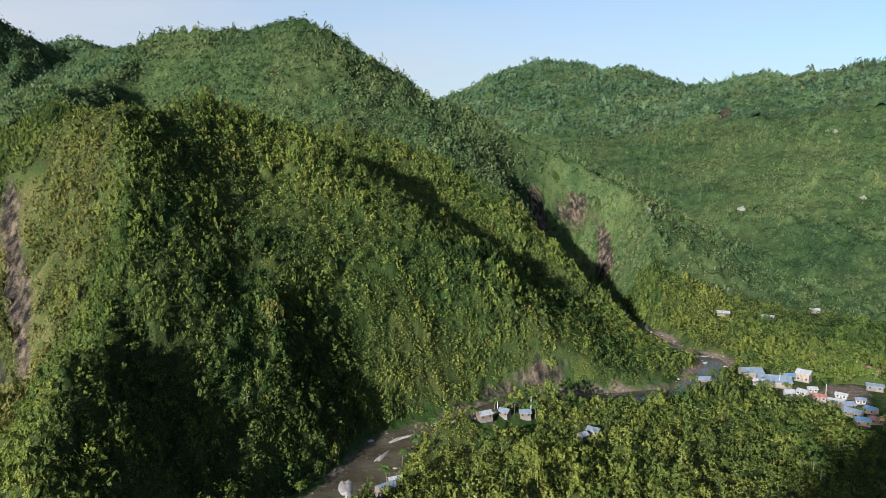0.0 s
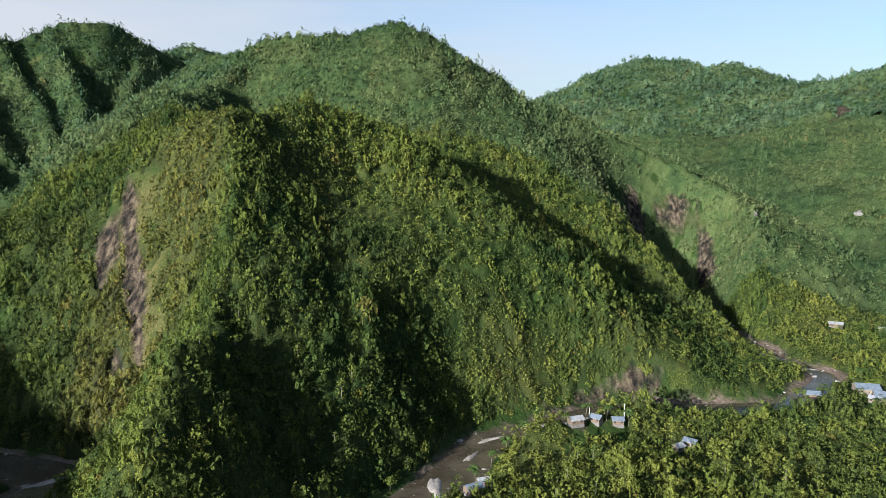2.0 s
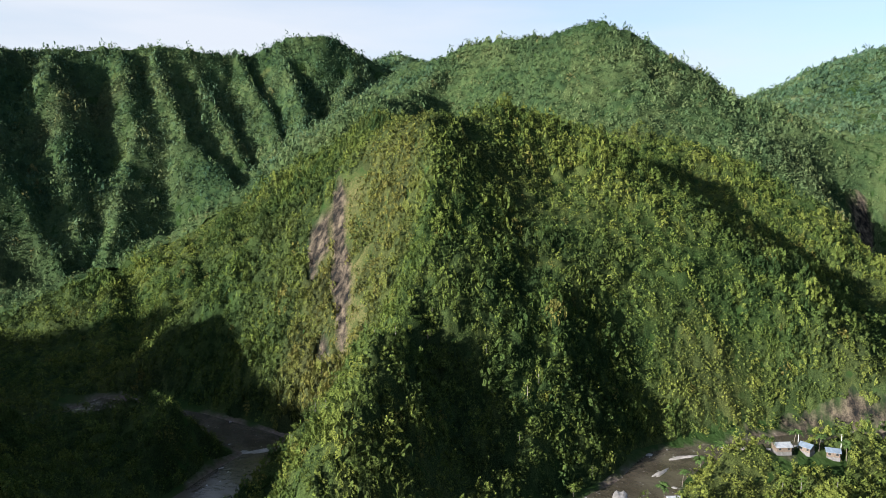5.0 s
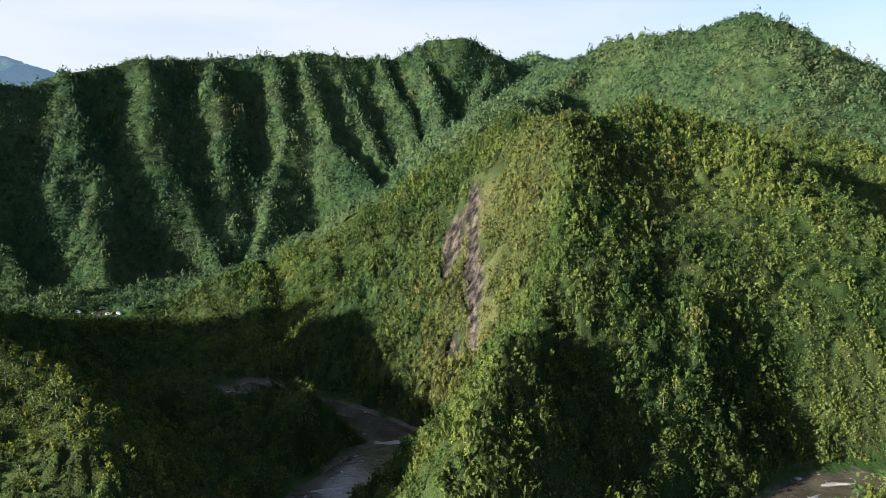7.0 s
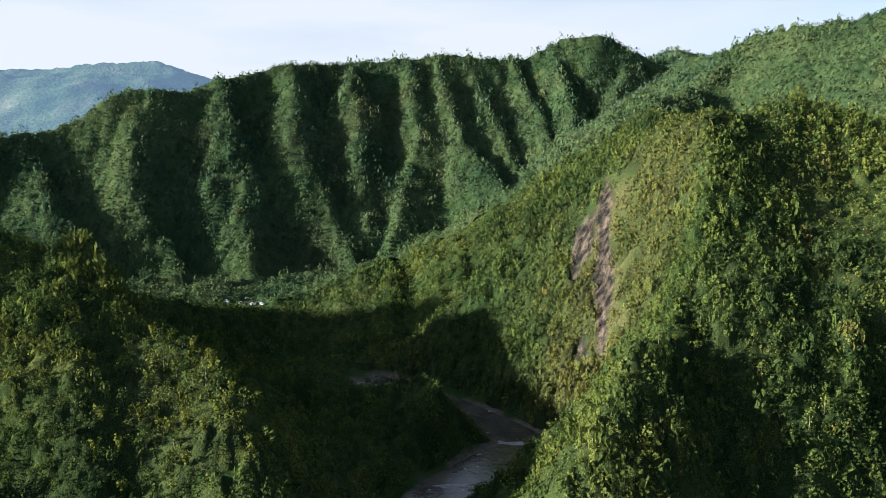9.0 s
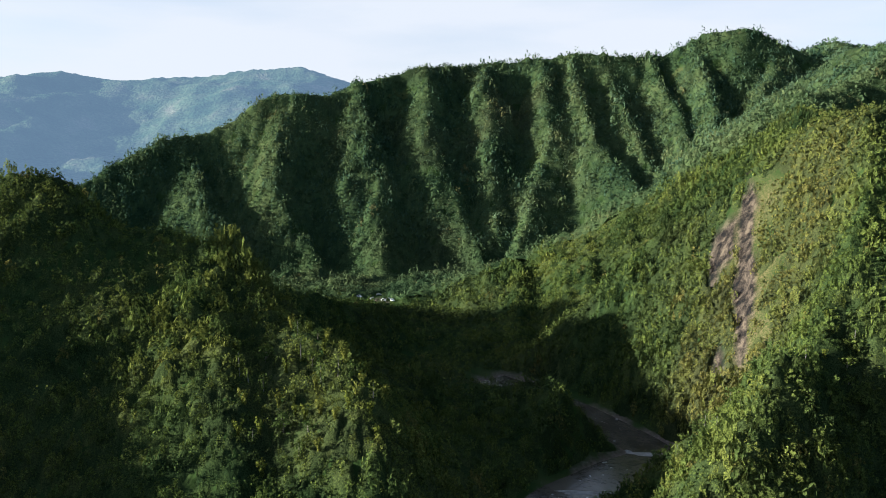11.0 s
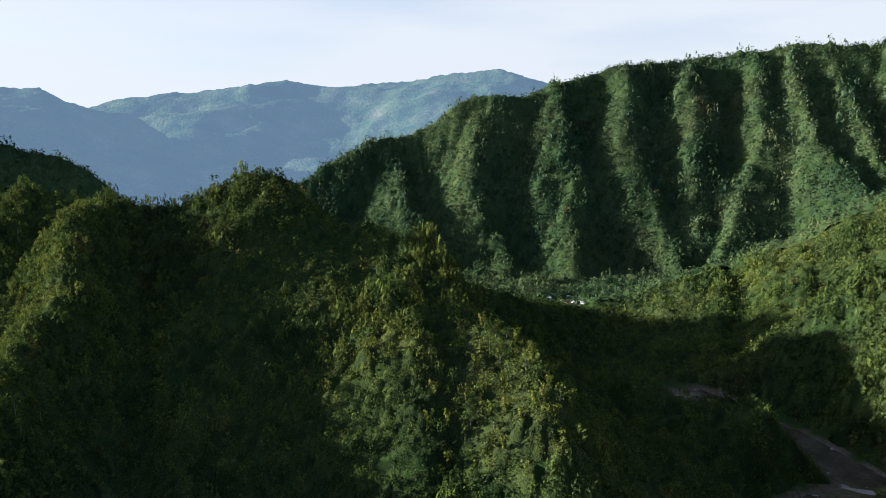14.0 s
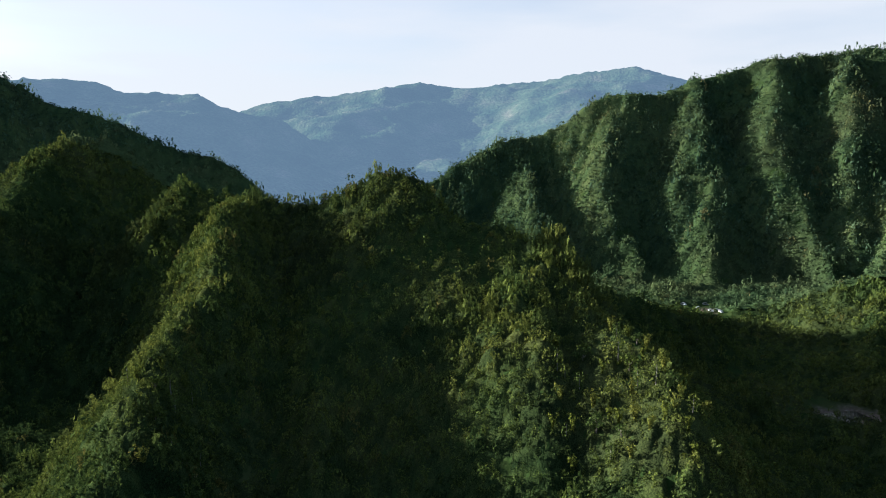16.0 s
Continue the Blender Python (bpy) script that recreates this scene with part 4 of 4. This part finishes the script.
def make_pole():
    t = thing("utility_pole", "pale concrete utility pole with a wooden crossarm", "pole", "poles of the village")
    v, f = tube([(0, 0, -1), (0, 0, 9.5)], [0.2, 0.12], 8)
    part("pole", v, f, POLE, t, "", True)
    part("crossarm", *box(-1.1, 1.1, 0.12, 0.24, 8.6, 8.76), WOOD, t)
    for x in (-1.0, -0.35, 0.35, 1.0):
        v, f = tube([(x, 0.18, 8.76), (x, 0.18, 8.98)], [0.06, 0.04], 6)
        part("insulator", v, f, PANE, t)
    return t


pole = make_pole()
for k, (a, d) in enumerate([(26.3, 478), (31.2, 535), (29.4, 470), (4.6, 362), (7.4, 371)]):
    set_at(pole if k == 0 else copy_thing(pole, Matrix()), *plan(a, d), 30 * k)


# ---------------------------------------------------------------- parked cars in the upper valley
def make_car(paint, label):
    t = thing("car", label, "car", "vehicles parked in the upper valley")
    prof = [(-2.2, 0.45), (-2.25, 0.95), (-1.9, 1.05), (-1.5, 1.75), (0.7, 1.8), (1.25, 1.1), (2.1, 0.95), (2.25, 0.5)]
    v = [(x, y, z) for y in (-0.85, 0.85) for x, z in prof]
    n = len(prof)
    f = [tuple(range(n)), tuple(range(2 * n - 1, n - 1, -1))] + [(k, n + k, n + (k + 1) % n, (k + 1) % n) for k in range(n)]
    body = part("body", v, f, paint, t)
    for y in (-0.862, 0.852):
        part("side_window", *box(-1.3, 0.65, y, y + 0.01, 1.1, 1.65), PANE, body)
    for x in (-1.4, 1.4):
        for y in (-0.8, 0.62):
            p = [(x, y, 0.35), (x, y + 0.18, 0.35)]
            part("wheel", *tube(p, [0.35, 0.35], 12), RUBBER, t)
    return t


cars = [make_car(CAR_WHITE, "white van parked on the valley floor"), make_car(CAR_GREY, "silver car parked on the valley floor")]
seen_cars = set()
for k, (a, d, turn) in enumerate([(-61.9, 730, 20), (-60.3, 738, 60), (-59.9, 702, 10), (-59.5, 706, 15), (-59.2, 700, 5), (-60.8, 716, 80)]):
    c = cars[k % 2]
    ob = c if c.name not in seen_cars else copy_thing(c, Matrix())
    seen_cars.add(c.name)
    x, y = plan(a, d)
    set_at(ob, x, y, turn, 0.05, 1.35)
    CLEAR.append((x, y, 9.0))
    CLEAR.append((*plan(a, d - 12), 9.0))


# ---------------------------------------------------------------- stones
def stone_mesh(seed):
    bm = bmesh.new()
    bmesh.ops.create_icosphere(bm, subdivisions=2, radius=1.0)
    for v in bm.verts:
        q = noise.noise(v.co * 1.3 + Vector((seed * 7.1, 0, 0))) * 0.45 + noise.noise(v.co * 3.1 + Vector((0, seed * 3.3, 0))) * 0.15
        v.co *= 1 + q
        v.co.z *= 0.65
    me = bpy.data.meshes.new("stone")
    bm.to_mesh(me)
    bm.free()
    return me


stone_meshes = [stone_mesh(k) for k in range(5)]
for me in stone_meshes:
    me.materials.append(STONE)
st = random.Random(9)
span = len(RIVER_LINE)
for k in range(150):
    i = st.randrange(4, span - 2)
    p = RIVER_LINE[i]
    off = st.choice((-1, 1)) * st.uniform(0.25, 1.35) * HALF
    t = RIVER_LINE[i + 1] - RIVER_LINE[i]
    t = t / np.linalg.norm(t)
    x, y = p[0] + t[1] * off + st.uniform(-4, 4) * t[0], p[1] - t[0] * off + st.uniform(-4, 4) * t[1]
    ob = tagged(new("stone", stone_meshes[k % 5]), "grey rounded boulder in the river bed", "boulder", "boulders in the river")
    s = st.uniform(0.4, 1.5)
    ob.matrix_basis = Matrix.Translation((x, y, ground_z(x, y) + 0.2 * s)) @ Matrix.Rotation(st.uniform(0, 6), 4, "Z") @ Matrix.Diagonal((s * 1.3, s, s, 1))
pale = [m.copy() for m in stone_meshes[:2]]
for me in pale:
    me.materials.clear()
    me.materials.append(PALE_STONE)
for k, (a, d, s) in enumerate([(16.3, 801, 3.2), (23.0, 966, 4.0), (28.8, 1240, 3.6), (30.8, 992, 3.2), (28.3, 1246, 2.6)]):
    x, y = plan(a, d)
    ob = tagged(new("boulder", pale[k % 2]), "large pale boulder on the forested slope", "boulder", "boulders on the eastern slope")
    ob.matrix_basis = Matrix.Translation((x, y, ground_z(x, y) + 0.45 * s)) @ Matrix.Diagonal((s * 1.1, s, s * 1.5, 1))
    CLEAR.append((x, y, s + 3))
    CLEAR.append((*plan(a, d - s - 5), 6.0))


def gravel_bar(a, d, length, width, turn):
    """A low sand and gravel bar in the river."""
    n, v, f = 18, [], []
    for k in range(5):
        s = k / 4
        for j in range(n):
            t = 2 * math.pi * j / n
            w = 1 + 0.22 * math.sin(3 * t + a) + 0.12 * math.sin(5 * t)
            v.append((length * s * w * math.cos(t), width * s * w * math.sin(t), 0.75 * (1 - s ** 2) - 0.35))
    for k in range(4):
        f += [(k * n + j, (k + 1) * n + j, (k + 1) * n + (j + 1) % n, k * n + (j + 1) % n) for j in range(n)]
    me = bpy.data.meshes.new("gravel_bar")
    me.from_pydata(v, [], f)
    me.materials.append(SAND)
    ob = tagged(new("gravel_bar", me), "low pale bar of sand and gravel in the river", "gravel bar", "bars in the river")
    ob.matrix_basis = Matrix.Translation((*plan(a, d), 0.1)) @ Matrix.Rotation(radians(90 - turn), 4, "Z")


for row in [(-8.2, 303, 13, 3.2, -15), (1.2, 384, 15, 2.6, 70), (-3.6, 360, 9, 1.6, 50), (-5.2, 338, 7, 1.5, 25), (4.4, 398, 10, 1.8, 75), (-38.2, 360, 9, 2.5, 40), (-43.5, 309, 10, 2.0, 40),
            (18.0, 572, 12, 3.0, 140), (19.8, 549, 12, 3.0, 110)]:
    gravel_bar(*row)


# ---------------------------------------------------------------- the forest cover
CLEAR += [(x, y, 2.2) for x, y in SINGLES]
canopy("forest_shade_sheet", 5.5, np.concatenate([np.arange(130, 250, 3.5), np.arange(250, 700, 2.4)]), -118, 42, 0.2, GAP_SHADE, "dark shade sheet under the tropical forest leaves on the steep near slopes")
canopy("forest_shade_sheet", 6.6, np.arange(697, 1345, 4.4), -118, 42, 0.22, GAP_SHADE_FAR, "dark green shade sheet under the leaves on the farther mountain sides")
canopy("forest_shade_sheet", 8.5, np.arange(1341, 2090, 7.0), -30, 41, 0.25, GAP_SHADE_FAR, "green shade sheet under the leaves on the distant slopes")
forest("forest", "close", 5.5, 140, 400, LEAF, weights=[3, 3, 3, 2.4, 1.6, 1.6], label="dense tropical trees, shrubs and climbers on near slopes")
forest("forest", "near", 5.5, 400, 700, LEAF, weights=[3, 3, 3, 2.4, 1.2, 0.7], label="dense tropical trees and climbers on steep slopes")
forest("undergrowth", "near", 6.1, 250, 700, LEAF, weights=[1, 1, 2, 4, 0.6, 0], label="shrubs and climbers on the steepest slopes", steep=0.95)
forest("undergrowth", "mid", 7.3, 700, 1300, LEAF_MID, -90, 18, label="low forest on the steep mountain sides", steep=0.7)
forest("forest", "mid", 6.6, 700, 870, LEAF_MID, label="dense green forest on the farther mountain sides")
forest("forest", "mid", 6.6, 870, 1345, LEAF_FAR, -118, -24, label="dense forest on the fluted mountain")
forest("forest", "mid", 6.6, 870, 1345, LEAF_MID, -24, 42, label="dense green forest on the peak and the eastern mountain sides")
forest("far_forest", "far", 8.5, 1345, 2080, LEAF_FAR, -29, 40, label="forest on the distant slopes in haze-paled green")
forest("far_forest", "far", 18.0, 100, 800, LEAF, 95, 180, label="trees on the unseen hillside to the south")
forest("far_forest", "far", 18.0, 100, 800, LEAF, -180, -125, label="trees on the unseen hillside to the south")


# ---------------------------------------------------------------- the remote western range, a backdrop with its haze painted as glow
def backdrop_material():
    m, n, l, b = material("remote_slopes_hazed", 1.0)
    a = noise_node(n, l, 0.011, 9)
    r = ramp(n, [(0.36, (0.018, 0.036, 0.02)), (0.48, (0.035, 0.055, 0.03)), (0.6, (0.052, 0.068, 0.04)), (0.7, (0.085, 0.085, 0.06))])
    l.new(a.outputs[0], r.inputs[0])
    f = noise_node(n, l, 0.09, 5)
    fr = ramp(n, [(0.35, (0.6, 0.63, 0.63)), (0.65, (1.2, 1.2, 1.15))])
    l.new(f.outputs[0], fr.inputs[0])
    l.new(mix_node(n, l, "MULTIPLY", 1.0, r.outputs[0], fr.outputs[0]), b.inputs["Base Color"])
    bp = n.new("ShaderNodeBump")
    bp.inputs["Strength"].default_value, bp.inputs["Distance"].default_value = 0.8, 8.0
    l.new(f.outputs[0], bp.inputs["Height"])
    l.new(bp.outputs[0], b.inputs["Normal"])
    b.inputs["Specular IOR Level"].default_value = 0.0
    # Faint blue emission stands in for the haze in front of the slopes.
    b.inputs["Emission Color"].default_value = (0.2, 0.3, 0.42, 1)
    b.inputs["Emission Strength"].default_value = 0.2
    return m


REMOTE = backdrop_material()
RANGES = {
    "backdrop_west": ([(-130, 2600, 430), (-115.7, 2600, 411), (-112, 2600, 414), (-108.9, 2600, 413), (-105.7, 2550, 392), (-102.3, 2500, 392), (-99.1, 2450, 342),
                       (-96.7, 2400, 299), (-91.1, 2250, 189), (-85.8, 2100, 121)], 1500, 2900, 0.42),
    "backdrop_range": ([(-104, 3300, 280), (-100, 3300, 314), (-96.7, 3300, 354), (-92.8, 3250, 420), (-88.4, 3200, 482), (-82.1, 3150, 474), (-76.8, 3100, 463),
                        (-68, 3050, 502), (-63.4, 3000, 476), (-61.4, 3000, 470), (-57.1, 2900, 443), (-51.7, 2900, 391)], 1800, 3500, 0.4),
}
for name, (rows, r0, r1, fall) in RANGES.items():
    az = np.radians(np.arange(rows[0][0] - 2, rows[-1][0] + 2, 0.3))
    rad = np.arange(r0, r1, 18.0)
    A, Q = np.meshgrid(az, rad)
    x, y = (Q * np.sin(A)).ravel(), (Q * np.cos(A)).ravel()
    z = to_line(x + 160 * fractal(x, y, 420, 3, 7), y + 160 * fractal(x, y, 420, 3, 9), ridge(rows), (fall, 25))
    ridged = 1 - 4 * np.abs(fractal(x, y, 330, 3, 15))
    z = np.maximum(z + 55 * fractal(x, y, 500, 7, 3) + 16 * ridged - 22 + rng.normal(0, 2.2, len(x)), -5)
    n, k = len(rad), len(az)
    i, j = [v.ravel() for v in np.meshgrid(np.arange(n - 1), np.arange(k - 1), indexing="ij")]
    f = np.stack([i * k + j, i * k + j + 1, (i + 1) * k + j + 1, (i + 1) * k + j], 1)
    tagged(new(name, mesh_from(name, np.stack([x, y, z], 1), f, REMOTE)), "remote mountain range, its blue haze painted as glow", "mountains", kind="structure")


def make_mast(a, d, z, tall):
    """A slender radio mast on the remote ridge."""
    t = thing("radio_mast", "slender grey radio mast on the remote ridge", "mast")
    for k in range(3):
        c, q = math.cos(k * 2.094), math.sin(k * 2.094)
        part("leg", *tube([(1.8 * c, 1.8 * q, -12), (0.5 * c, 0.5 * q, tall)], [0.35, 0.25], 5), IRON_PALE, t)
    for k in range(7):
        h = tall * (k + 1) / 8
        w = 1.9 - 1.3 * h / tall
        part("brace", *box(-w, w, -0.15, 0.15, h - 0.15, h + 0.15), IRON_PALE, t)
    part("antenna", *tube([(0, 0, tall), (0, 0, tall + 7)], [0.3, 0.15], 5), IRON_PALE, t)
    t.matrix_basis = Matrix.Translation((*plan(a, d), z))


make_mast(-61.9, 3000, 470, 30)
